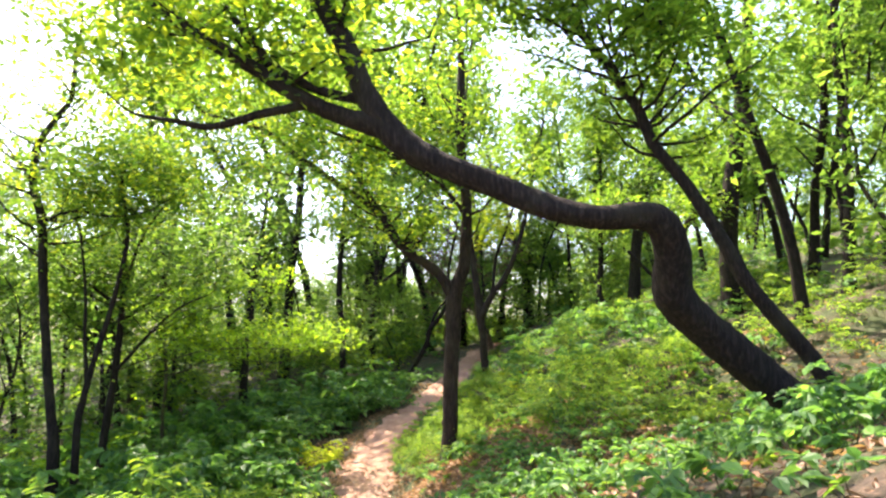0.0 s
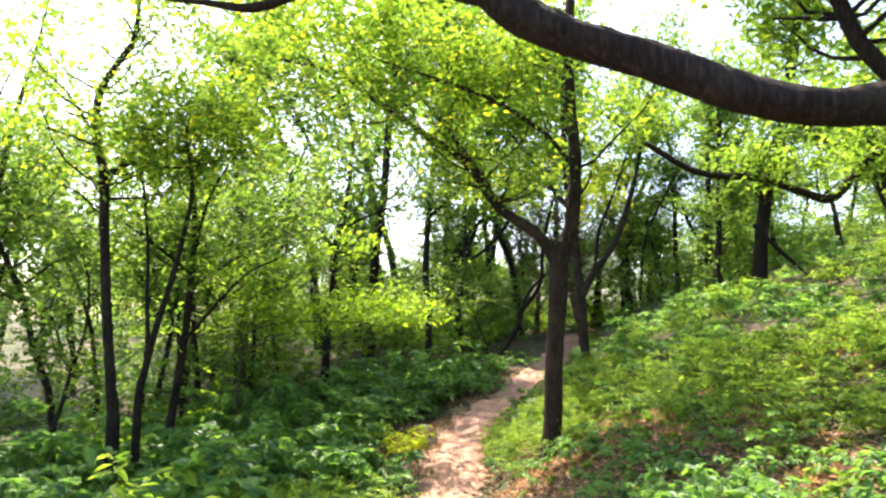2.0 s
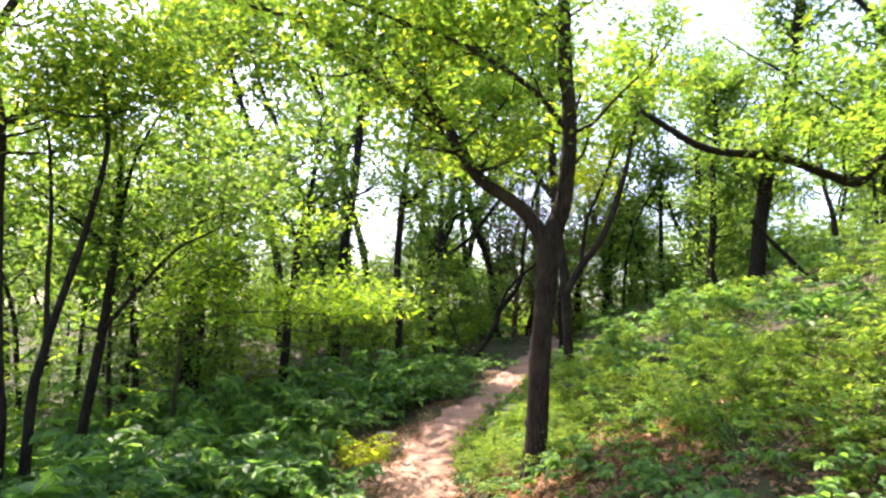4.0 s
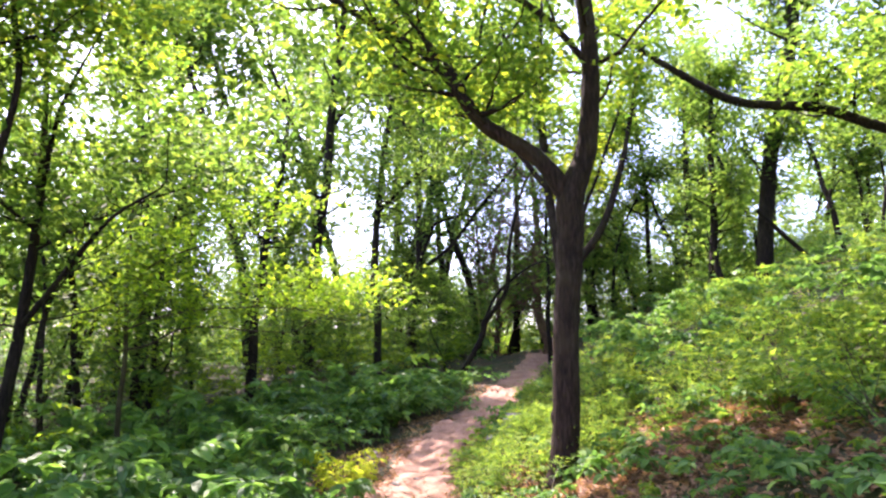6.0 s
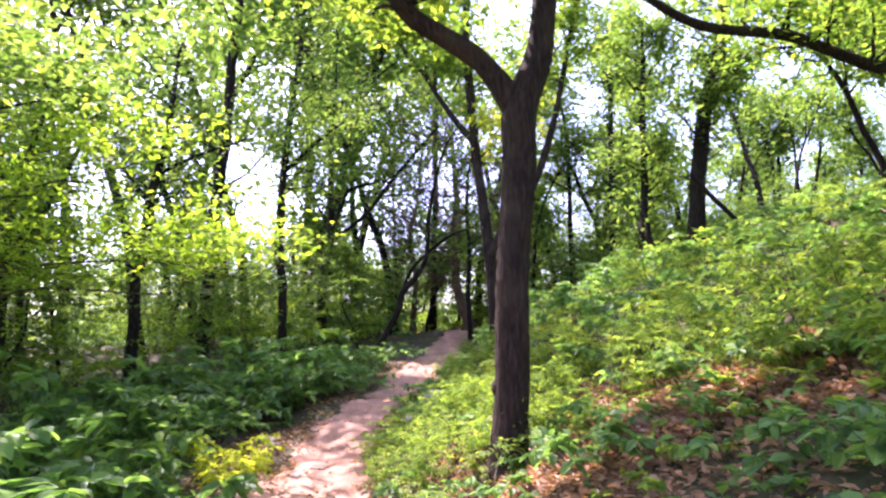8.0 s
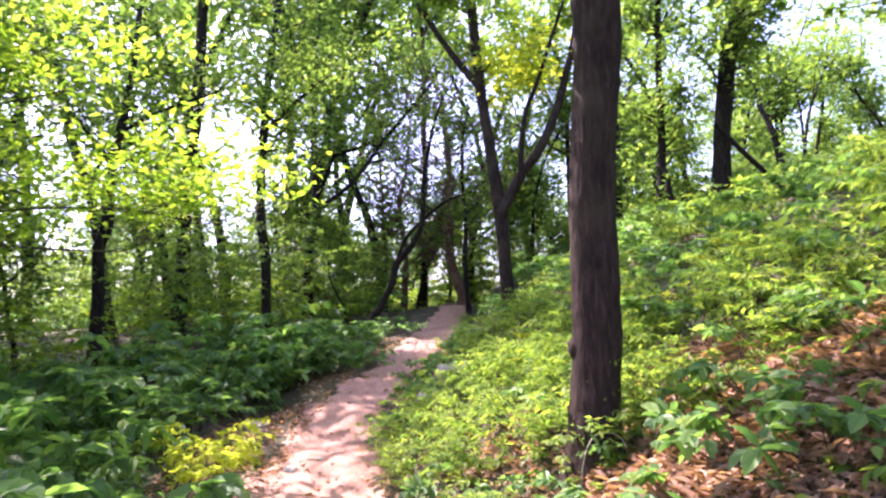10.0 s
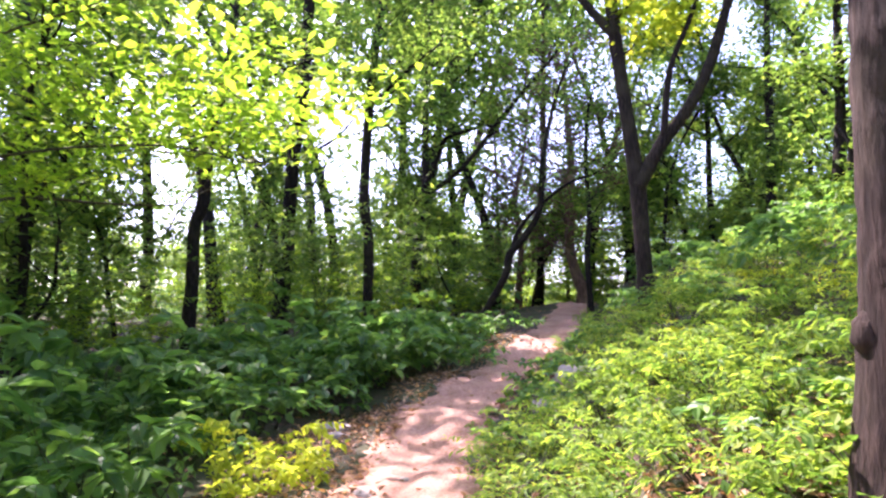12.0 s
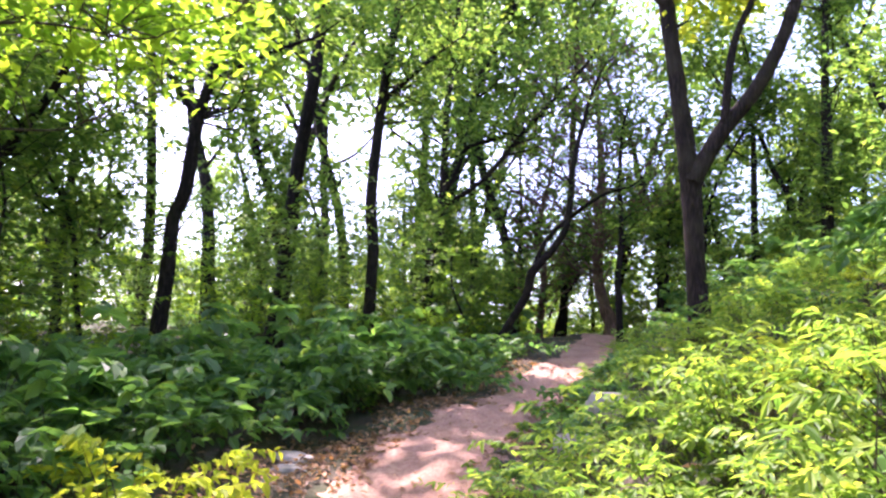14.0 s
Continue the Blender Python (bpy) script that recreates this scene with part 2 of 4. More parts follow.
# the trodden path, a worn strip with ragged edges and bumps
rows_, cols_ = np.arange(-7, 48, 0.08), np.linspace(-1, 1, 31)
wid = 0.84 + 0.09 * np.sin(rows_ * 1.3) + 0.06 * np.sin(rows_ * 3.7 + 1) + 0.03 * np.sin(rows_ * 11) + np.interp(rows_, [13, 16, 19, 22], [0, 0.15, 0.15, 0])
px = path_x(rows_)[:, None] + cols_[None] * (wid[:, None] * (1 + 0.05 * rng.standard_normal((len(rows_), 1)))) + (0.05 * np.sin(rows_ * 5.1) + 0.04 * np.sin(rows_ * 13.7))[:, None] * np.abs(cols_)[None] ** 3
py = np.repeat(rows_[:, None], len(cols_), 1)
bumps = 0.018 * np.sin(px * 9 + py * 4) * np.sin(py * 6.3 - px * 3) + 0.008 * rng.standard_normal(px.shape) + 0.02 * np.sin(py * 2.9 + px * 2)
pz = ground_z(px, py) + 0.035 + bumps - 0.10 * np.abs(cols_[None]) ** 4
i, j = np.meshgrid(np.arange(len(rows_) - 1), np.arange(len(cols_) - 1), indexing="ij")
w = len(cols_)
quads = np.stack([i * w + j, i * w + j + 1, (i + 1) * w + j + 1, (i + 1) * w + j], -1).reshape(-1, 4)
tagged(new("path", mesh_from("path", np.stack([px, py, pz], -1).reshape(-1, 3), quads, EARTH, True)),
       "trodden reddish-brown earth footpath through the wood", "path", kind="structure")


# ---- trees ----
def grow(start, heading, length, radius, rng, wander=0.25, lift=0.12, count=7):
    """A wandering twig from start: points of (x, y, z, radius)."""
    p, d = np.array(start, float), np.array(heading, float)
    d /= np.linalg.norm(d)
    out = [(*p, radius)]
    for k in range(count):
        d = d + wander * rng.standard_normal(3) * np.array([1, 1, 0.6]) + np.array([0, 0, lift])
        d /= np.linalg.norm(d)
        p = p + d * length / count
        out.append((*p, radius * (1 - 0.85 * (k + 1) / count)))
    return out


def tip(line, rng, more):
    """The limb drawn out to a thin end."""
    a, e = np.array(line[-2]), np.array(line[-1])
    d = (e - a)[:3] / np.linalg.norm((e - a)[:3])
    q = grow(e[:3], d + np.array([0, 0, 0.2]), more, e[3] * 0.9, rng, 0.16, 0.1, 4)
    return [*line, *q[1:]]


def crown_twigs(lines, rng, n, low, reach, lift=0.15, forks=2, thin=0.006):
    """Twigs that spring from the given limbs above the height low, and places for leaves along them."""
    pts = np.vstack([spline(q, 0.25) for q in lines])
    pts = pts[pts[:, 2] > low]
    twigs, spots = [], []
    if not len(pts):
        return twigs, np.zeros((0, 3))
    for k in rng.integers(0, len(pts), n):
        s = pts[k]
        a = rng.uniform(0, 2 * np.pi)
        ln = reach * rng.uniform(0.5, 1.2)
        tw = grow(s[:3], (math.cos(a), math.sin(a), rng.uniform(-0.1, 0.7)), ln, max(thin, min(0.4 * s[3], 0.035)), rng, 0.28, lift, 6)
        twigs.append(tw)
        q = spline(tw, 0.12)[:, :3]
        spots.append(q[len(q) // 3:])
        mid = np.array(tw[3])
        for _ in range(forks):
            a2 = a + rng.uniform(-1.4, 1.4)
            sub = grow(mid[:3], (math.cos(a2), math.sin(a2), rng.uniform(-0.2, 0.5)), ln * 0.6, thin, rng, 0.3, lift, 4)
            twigs.append(sub)
            spots.append(spline(sub, 0.12)[1:, :3])
    return twigs, np.vstack(spots)


def tree(name, label, trunk, limbs, seed, barkmat, leafmat, low, twigs=40, reach=1.3, leaves=5000, size=0.13, spread=0.22,
         category="tree", group="", clear=None, gold=0.0, gold_at=None, thin=0.006):
    rng = np.random.default_rng(seed)
    foot = trunk[0]
    z0 = gz(foot[0], foot[1])
    base = np.array([foot[0], foot[1], z0])
    line = [q for q in trunk if q[2] > z0 + 0.05]
    line = [(foot[0], foot[1], z0 - 0.2, foot[3] * 1.1)] + line
    line, limbs = tip(line, rng, 1.6), [tip(q, rng, 0.9) for q in limbs]
    off = np.array([*base, 0.0])
    ob = thing(name, base, label, category, group)
    big = foot[3] > 0.14 and foot[1] < 15
    v, f = tube(spline(line, 0.07 if big else 0.2) - off, 20 if big else 10, rng, 0.05, 0.35)
    child("trunk", mesh_from("trunk", v, f, barkmat, True), ob)
    for q in limbs:
        v, f = tube(spline(q, 0.12) - off, 12 if big else 8, rng, 0.06)
        child("limb", mesh_from("limb", v, f, barkmat, True), ob)
    tw, spots = crown_twigs([line, *limbs], rng, twigs, low, reach, thin=thin)
    if tw:
        v, f = join([tube(np.array(q) - off, 4, rng, 0.03) for q in tw])
        tagged(child("twig", mesh_from("twig", v, f, barkmat, True), ob), kind="stuff")
        at = spots[rng.integers(0, len(spots), leaves)] + rng.standard_normal((leaves, 3)) * spread * np.array([1, 1, 0.6])
        if clear is not None:
            at = at[clear(at)]
        # leaves nearest gold_at come last, so the painted sunlight gathers there
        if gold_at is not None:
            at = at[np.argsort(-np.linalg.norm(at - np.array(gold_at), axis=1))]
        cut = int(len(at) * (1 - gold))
        v, f = leaf_cloud(at[:cut] - base, size, rng)
        child("crown", mesh_from("crown", v, f, leafmat), ob)
        # this share of the crown is coloured yellow to look sunlit
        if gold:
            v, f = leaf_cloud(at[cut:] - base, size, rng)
            child("crown", mesh_from("crown", v, f, LEAF_GOLD), ob, "yellow leaves, coloured as if sunlit")
    return ob



# trunks and main limbs: points of x, y, z, radius
MAIN_TRUNK = [(0.17, 13.0, -1.83, 0.221), (0.17, 13.0, -1.18, 0.19), (0.21, 13.0, -0.55, 0.18), (0.27, 13.0, 0.78, 0.174), (0.36, 13.0, 1.81, 0.183), (0.39, 13.0, 2.35, 0.19), (0.62, 13.0, 3.04, 0.144), (0.73, 13.0, 4.2, 0.127), (0.66, 13.0, 5.38, 0.117), (0.63, 13.0, 6.59, 0.107), (0.69, 13.0, 7.82, 0.096), (0.66, 13.0, 9.12, 0.065), (0.59, 13.0, 10.42, 0.047)]
MAIN_LIMB = [(0.32, 13.0, 2.35, 0.15), (0.15, 13.0, 2.65, 0.129), (-0.12, 13.0, 2.96, 0.116), (-0.54, 13.0, 3.25, 0.109), (-0.9, 13.0, 3.54, 0.102), (-1.59, 13.0, 4.5, 0.069), (-2.59, 13.0, 5.24, 0.063), (-3.63, 13.0, 6.01, 0.057), (-4.45, 13.0, 6.67, 0.046), (-5.86, 13.0, 7.13, 0.034)]
MAIN_LIMB_B = [(-0.9, 13.0, 3.54, 0.102), (-1.0, 13.0, 3.73, 0.075), (-1.15, 13.0, 4.06, 0.061), (-1.37, 13.0, 4.39, 0.054), (-1.63, 13.0, 4.77, 0.048), (-2.02, 13.0, 5.34, 0.034)]
FORK_TRUNK = [(0.65, 23.3, -1.19, 0.192), (0.62, 23.3, -0.88, 0.161), (0.57, 23.3, 0.61, 0.152), (0.49, 23.3, 2.06, 0.161), (0.29, 23.3, 3.83, 0.131), (0.14, 23.3, 5.3, 0.131), (0.03, 23.3, 6.95, 0.122), (-0.02, 23.3, 8.66, 0.101), (0.11, 23.3, 10.73, 0.071)]
FORK_LIMB = [(0.51, 23.23, 2.05, 0.142), (0.97, 23.23, 2.89, 0.13), (1.47, 23.23, 3.56, 0.118), (1.93, 23.23, 4.51, 0.106), (2.36, 23.23, 5.9, 0.082), (2.54, 23.23, 6.76, 0.071), (2.85, 23.23, 8.24, 0.059), (3.23, 23.23, 9.76, 0.047)]
FORK_LIMB_B = [(0.12, 23.23, 5.14, 0.095), (-0.38, 23.23, 5.8, 0.082), (-0.83, 23.23, 6.47, 0.071), (-1.14, 23.23, 7.0, 0.071), (-1.85, 23.23, 7.93, 0.047)]
FORK_LIMB_C = [(0.99, 23.16, 3.01, 0.07), (1.16, 23.16, 4.34, 0.059), (1.54, 23.16, 5.29, 0.048), (1.95, 23.16, 6.42, 0.048), (2.27, 23.16, 7.28, 0.035)]
LEAN_TRUNK = [(-3.63, 30.9, -0.65, 0.105), (-3.34, 30.9, -0.2, 0.105), (-2.67, 30.9, 0.99, 0.119), (-2.53, 30.9, 1.64, 0.132), (-1.98, 30.9, 2.3, 0.105), (-1.58, 30.9, 3.07, 0.092), (-1.48, 30.9, 4.45, 0.08), (-1.32, 30.9, 5.44, 0.066), (-1.03, 30.9, 6.67, 0.053)]
LEAN_LIMB = [(-2.53, 30.9, 1.64, 0.076), (-2.17, 30.9, 2.51, 0.066), (-1.57, 30.9, 3.17, 0.057), (-0.68, 30.9, 3.84, 0.047), (0.12, 30.9, 4.12, 0.028)]
POLE_TRUNK = [(-6.45, 28.7, -0.44, 0.183), (-6.47, 28.7, 0.53, 0.149), (-6.48, 28.7, 1.83, 0.149), (-6.62, 28.7, 3.16, 0.149), (-6.53, 28.7, 5.73, 0.132), (-6.34, 28.7, 7.85, 0.116), (-6.01, 28.7, 10.23, 0.099), (-5.86, 28.7, 12.5, 0.083), (-5.7, 28.7, 15.25, 0.066)]
POLE_LIMB = [(-6.48, 28.7, 5.91, 0.083), (-5.83, 28.7, 6.51, 0.066), (-5.15, 28.7, 7.13, 0.05), (-4.65, 28.7, 7.5, 0.033)]
TC_TRUNK = [(-6.46, 35.0, 0.75, 0.222), (-6.38, 35.0, 2.73, 0.177), (-6.05, 35.0, 4.86, 0.177), (-6.11, 35.0, 6.58, 0.133), (-6.08, 35.0, 8.93, 0.111), (-5.92, 35.0, 11.34, 0.089), (-5.8, 35.0, 13.81, 0.066)]
TC_LIMB = [(-6.06, 34.01, 4.1, 0.106), (-4.46, 34.01, 5.27, 0.085), (-3.13, 34.01, 6.94, 0.085), (-1.76, 34.01, 8.54, 0.063), (-1.06, 34.01, 9.36, 0.043)]
TC_LIMB_B = [(-5.96, 34.67, 4.89, 0.109), (-5.55, 34.67, 5.79, 0.087), (-5.21, 34.67, 6.59, 0.087), (-4.09, 34.67, 6.93, 0.065)]
TD_TRUNK = [(-9.84, 25.0, -0.48, 0.176), (-9.8, 25.0, 0.45, 0.155), (-9.8, 25.0, 1.77, 0.145), (-9.6, 25.0, 2.39, 0.155), (-9.5, 25.0, 4.04, 0.135), (-9.19, 25.0, 5.48, 0.103), (-9.0, 25.0, 6.67, 0.083), (-8.84, 25.0, 8.34, 0.062)]
TD_LIMB = [(-9.48, 25.0, 3.97, 0.083), (-10.25, 25.0, 4.99, 0.062), (-11.13, 25.0, 6.0, 0.052), (-11.58, 25.0, 7.01, 0.042)]
TD_LIMB_B = [(-9.19, 25.0, 4.94, 0.062), (-8.5, 25.0, 5.3, 0.052), (-7.6, 25.0, 5.64, 0.042), (-6.84, 25.0, 5.86, 0.031)]
RT_TRUNK = [(6.8, 26.0, 2.25, 0.299), (6.97, 26.0, 3.64, 0.246), (7.09, 26.0, 4.89, 0.229), (7.42, 26.0, 6.89, 0.229), (7.96, 26.0, 8.58, 0.21), (8.41, 26.0, 11.13, 0.193), (8.76, 26.0, 13.61, 0.158), (8.97, 26.0, 16.44, 0.122)]
RT_LIMB = [(6.23, 26.2, 1.64, 0.129), (5.84, 26.2, 2.25, 0.115), (5.53, 26.2, 2.86, 0.1), (5.5, 26.2, 3.46, 0.058)]
RT_LIMB_B = [(6.65, 25.5, 4.71, 0.07), (7.23, 25.5, 4.02, 0.07), (7.87, 25.5, 3.34, 0.07), (8.32, 25.5, 2.89, 0.041)]
B_TRUNK = [(5.3, 6.0, 0.29, 0.256), (4.86, 5.8, 0.62, 0.233), (4.44, 5.6, 0.97, 0.228), (3.9, 5.4, 1.44, 0.222), (3.59, 5.2, 1.77, 0.228), (3.54, 4.95, 2.2, 0.2), (3.42, 4.75, 2.49, 0.18), (3.18, 4.65, 2.6, 0.158), (2.71, 4.55, 2.58, 0.132), (2.15, 4.5, 2.71, 0.141), (1.55, 4.5, 3.0, 0.137), (0.92, 4.55, 3.3, 0.147), (0.47, 4.6, 3.63, 0.162), (0.13, 4.65, 4.18, 0.139), (-0.09, 4.7, 4.74, 0.125), (-0.45, 4.75, 5.44, 0.107), (-0.67, 4.8, 6.23, 0.093), (-0.78, 4.9, 7.4, 0.074)]
B_LIMB = [(0.33, 4.6, 3.74, 0.136), (-0.15, 4.67, 3.93, 0.105), (-0.58, 4.73, 4.15, 0.1), (-1.37, 4.8, 4.69, 0.088), (-2.08, 4.87, 5.17, 0.076), (-2.73, 4.93, 5.71, 0.064), (-3.49, 5.0, 6.29, 0.053)]
B_LIMB_B = [(-0.55, 4.75, 4.12, 0.056), (-1.21, 4.76, 4.03, 0.05), (-1.79, 4.78, 3.92, 0.044), (-2.3, 4.79, 4.03, 0.031), (-2.75, 4.8, 4.13, 0.019)]
B_LIMB_C = [(0.12, 4.65, 4.08, 0.062), (-0.43, 4.71, 4.27, 0.056), (-1.01, 4.78, 4.62, 0.056), (-1.4, 4.84, 5.11, 0.051), (-1.81, 4.9, 5.62, 0.039)]
C_TRUNK = [(6.19, 7.4, 0.43, 0.14), (5.94, 7.4, 0.95, 0.122), (5.24, 7.4, 1.9, 0.11), (4.94, 7.4, 2.49, 0.105), (4.44, 7.4, 3.45, 0.093), (3.95, 7.4, 4.17, 0.087), (3.79, 7.4, 4.67, 0.082), (3.51, 7.4, 5.19, 0.076), (3.02, 7.4, 5.96, 0.07), (2.62, 7.4, 6.56, 0.058), (2.2, 7.4, 7.47, 0.046)]
I_TRUNK = [(-8.04, 10.8, -0.73, 0.126), (-8.11, 10.8, -0.26, 0.103), (-8.31, 10.8, 1.2, 0.095), (-8.5, 10.8, 2.92, 0.095), (-8.6, 10.8, 4.08, 0.095), (-8.86, 10.8, 4.95, 0.087), (-8.8, 10.8, 5.81, 0.079), (-8.39, 10.8, 6.43, 0.064), (-8.04, 10.8, 6.93, 0.056), (-7.99, 10.8, 7.93, 0.047)]
I_LIMB = [(-8.52, 10.8, 4.08, 0.056), (-7.83, 10.8, 4.27, 0.031), (-6.95, 10.8, 4.11, 0.023), (-6.13, 10.8, 4.19, 0.016)]
I2_TRUNK = [(-7.71, 11.07, -0.45, 0.082), (-7.62, 11.07, 0.04, 0.073), (-7.43, 11.07, 0.82, 0.065), (-7.09, 11.07, 1.92, 0.058), (-6.89, 11.07, 2.72, 0.05), (-6.72, 11.07, 3.74, 0.041), (-6.91, 11.07, 4.8, 0.033)]
I2_LIMB = [(-7.53, 11.07, 0.42, 0.05), (-7.63, 11.07, 1.52, 0.041), (-7.67, 11.07, 2.55, 0.033), (-7.85, 11.07, 3.81, 0.025)]
TB_TRUNK = [(-12.15, 22.3, 0.07, 0.207), (-12.09, 22.3, 1.31, 0.187), (-12.03, 22.3, 2.58, 0.168), (-12.34, 22.3, 5.24, 0.15), (-12.76, 22.3, 8.07, 0.113), (-12.9, 22.3, 11.32, 0.094)]
TB_LIMB = [(-12.08, 22.3, 1.62, 0.113), (-11.41, 22.3, 2.59, 0.094), (-10.73, 22.3, 3.57, 0.075), (-10.18, 22.3, 4.77, 0.056)]
PINE_TRUNK = [(0.06, 40.0, 0.95, 0.319), (-0.21, 40.0, 1.6, 0.251), (-0.52, 40.0, 2.92, 0.228), (-0.48, 40.0, 4.74, 0.228), (-0.39, 40.0, 6.61, 0.183), (-0.5, 40.0, 8.54, 0.137), (-0.62, 40.0, 10.53, 0.091)]
THIN_TRUNK = [(0.12, 35.0, -0.2, 0.13), (0.09, 35.0, 0.67, 0.111), (0.02, 35.0, 2.1, 0.111), (0.13, 35.0, 3.57, 0.092), (0.05, 35.0, 5.45, 0.074), (0.15, 35.0, 7.4, 0.056)]
RR_TRUNK = [(6.52, 35.37, 2.16, 0.209), (6.57, 35.37, 3.74, 0.189), (6.61, 35.37, 5.55, 0.17), (6.67, 35.37, 7.41, 0.152), (6.74, 35.37, 10.12, 0.114), (6.88, 35.37, 12.98, 0.095)]
RQ_TRUNK = [(5.48, 27.18, 1.57, 0.154), (5.61, 27.18, 3.11, 0.135), (5.75, 27.18, 4.71, 0.116), (5.81, 27.18, 6.8, 0.097), (5.95, 27.18, 8.99, 0.077)]
SAP = [(-9.02, 16.78, 0.31, 0.032), (-8.34, 16.78, 0.43, 0.026), (-7.72, 16.78, 0.72, 0.019), (-6.98, 16.78, 0.8, 0.019), (-6.05, 16.78, 0.71, 0.013), (-5.19, 16.78, 0.66, 0.009)]
BANK_TRUNK = [(7.63, 16.0, 1.01, 0.321), (7.65, 16.0, 1.95, 0.273), (7.7, 16.0, 3.54, 0.241), (7.89, 16.0, 5.34, 0.225), (8.27, 16.0, 7.16, 0.193), (8.59, 16.0, 9.21, 0.161), (8.86, 16.0, 11.69, 0.128), (9.19, 16.0, 14.62, 0.097)]
BANK_LIMB = [(7.23, 15.8, 4.94, 0.114), (6.71, 15.8, 4.39, 0.102), (6.24, 15.8, 3.89, 0.102), (5.69, 15.8, 4.04, 0.089), (4.79, 15.8, 4.42, 0.089), (3.49, 15.8, 4.63, 0.076), (2.49, 15.8, 5.26, 0.064), (1.68, 15.8, 5.9, 0.038)]
ARCH_STEM = [(-0.01, 12.75, -1.66, 0.008), (0.01, 12.75, -1.45, 0.008), (0.08, 12.75, -1.28, 0.008), (0.19, 12.75, -1.24, 0.008), (0.29, 12.75, -1.29, 0.008), (0.34, 12.75, -1.45, 0.008)]


def off_walk(at, room=0.9):
    """True for places well away from the line that is walked."""
    x = np.interp(at[:, 1], [-2.58, -0.31, 1.85, 4.52, 6.48, 9.38, 10.85, 12.63], [1.75, 1.19, 0.84, -0.14, -0.59, -0.93, -0.99, -1.19])
    z = np.interp(at[:, 1], PY, PZ) + 1.35
    return (np.hypot(at[:, 0] - x, (at[:, 2] - z) * 0.8) > room) | (at[:, 1] > 14.5)


MAIN_LIMB_C = [(0.73, 13.0, 4.2, 0.05), (0.08, 12.9, 5.0, 0.05), (-0.97, 12.7, 5.7, 0.042), (-2.17, 12.5, 6.2, 0.032), (-3.27, 12.3, 6.6, 0.022)]
tree("oak_tree", "dark upright oak forking at twice head height beside the path", MAIN_TRUNK, [MAIN_LIMB, MAIN_LIMB_B, MAIN_LIMB_C], 11, BARK_BROWN, LEAF_OAK,
     3.3, 100, 2.3, 19000, 0.15, 0.24, clear=off_walk, gold=0.12)
# gold_at: middle of the crown patch whose sunlight is put into leaf colour
tree("forked_tree", "slim brown-barked tree forked into two leaders by the path", FORK_TRUNK, [FORK_LIMB, FORK_LIMB_B, FORK_LIMB_C], 12, BARK_BROWN, LEAF_OAK,
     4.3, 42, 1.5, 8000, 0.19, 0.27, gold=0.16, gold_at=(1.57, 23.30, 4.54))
tree("leaning_tree", "small crooked dark tree leaning out over the path", LEAN_TRUNK, [LEAN_LIMB], 13, BARK_DARK, LEAF_CANOPY, 3.4, 14, 1.2, 500, 0.13, 0.2)
tree("pole_tree", "tall straight dark tree with a thin side branch", POLE_TRUNK, [POLE_LIMB], 14, BARK_DARK, LEAF_CANOPY, 5.0, 84, 2.2, 6800, 0.2, 0.28)
tree("branching_tree", "dark tree with a long branch sweeping up sideways", TC_TRUNK, [TC_LIMB, TC_LIMB_B], 15, BARK_DARK, LEAF_CANOPY, 5.5, 80, 2.2, 6500, 0.2, 0.28)
tree("crooked_tree", "dark bent tree forked high among shrubs", TD_TRUNK, [TD_LIMB, TD_LIMB_B], 16, BARK_DARK, LEAF_CANOPY, 3.8, 66, 2.1, 6000, 0.19, 0.28)
tree("hillside_tree", "stout dark tree on the upper bank", RT_TRUNK, [RT_LIMB, RT_LIMB_B], 17, BARK_DARK, LEAF_CANOPY, 5.0, 80, 2.2, 9000, 0.22, 0.3)
tree("arching_oak", "thick bent oak trunk arching low over the path", B_TRUNK, [B_LIMB, B_LIMB_B, B_LIMB_C], 18, BARK_DARK, LEAF_OAK, 4.3, 46, 1.5, 9000, 0.14, 0.3,
     clear=lambda at: off_walk(at, 1.6) & (at[:, 2] > 3.2), gold=0.2)
tree("bank_tree", "dark tree on the bank with a low drooping leafy limb", BANK_TRUNK, [BANK_LIMB], 27, BARK_DARK, LEAF_OAK, 2.0, 46, 1.2, 7000, 0.15, 0.28)
tree("slanting_tree", "slim dark trunk slanting up from the leafy bank", C_TRUNK, [], 19, BARK_DARK, LEAF_OAK, 3.9, 70, 2.4, 14000, 0.15, 0.3)
tree("slender_tree", "slender kinked dark tree among low shrubs", I_TRUNK, [I_LIMB], 20, BARK_DARK, LEAF_OAK, 3.2, 56, 2.2, 8000, 0.15, 0.42, gold=0.3)
tree("twin_stem_tree", "thin twin-stemmed dark tree among low shrubs", I2_TRUNK, [I2_LIMB], 21, BARK_DARK, LEAF_OAK, 2.4, 34, 1.4, 3600, 0.14, 0.28)
tree("split_tree", "dark tree splitting low into two stems", TB_TRUNK, [TB_LIMB], 22, BARK_DARK, LEAF_CANOPY, 2.2, 44, 1.8, 7000, 0.19, 0.38)
tree("pine_tree", "old pine with bare brown lower branches", PINE_TRUNK, [], 23, BARK_PINE, NEEDLE, 2.0, 150, 4.2, 3500, 0.16, 0.2, thin=0.022)
BARE_TRUNK = [(-3.04, 44.0, 1.19, 0.18), (-2.91, 44.0, 3.75, 0.144), (-3.21, 44.1, 5.85, 0.12), (-2.76, 44.0, 8.09, 0.084), (-2.49, 44.0, 10.61, 0.048)]
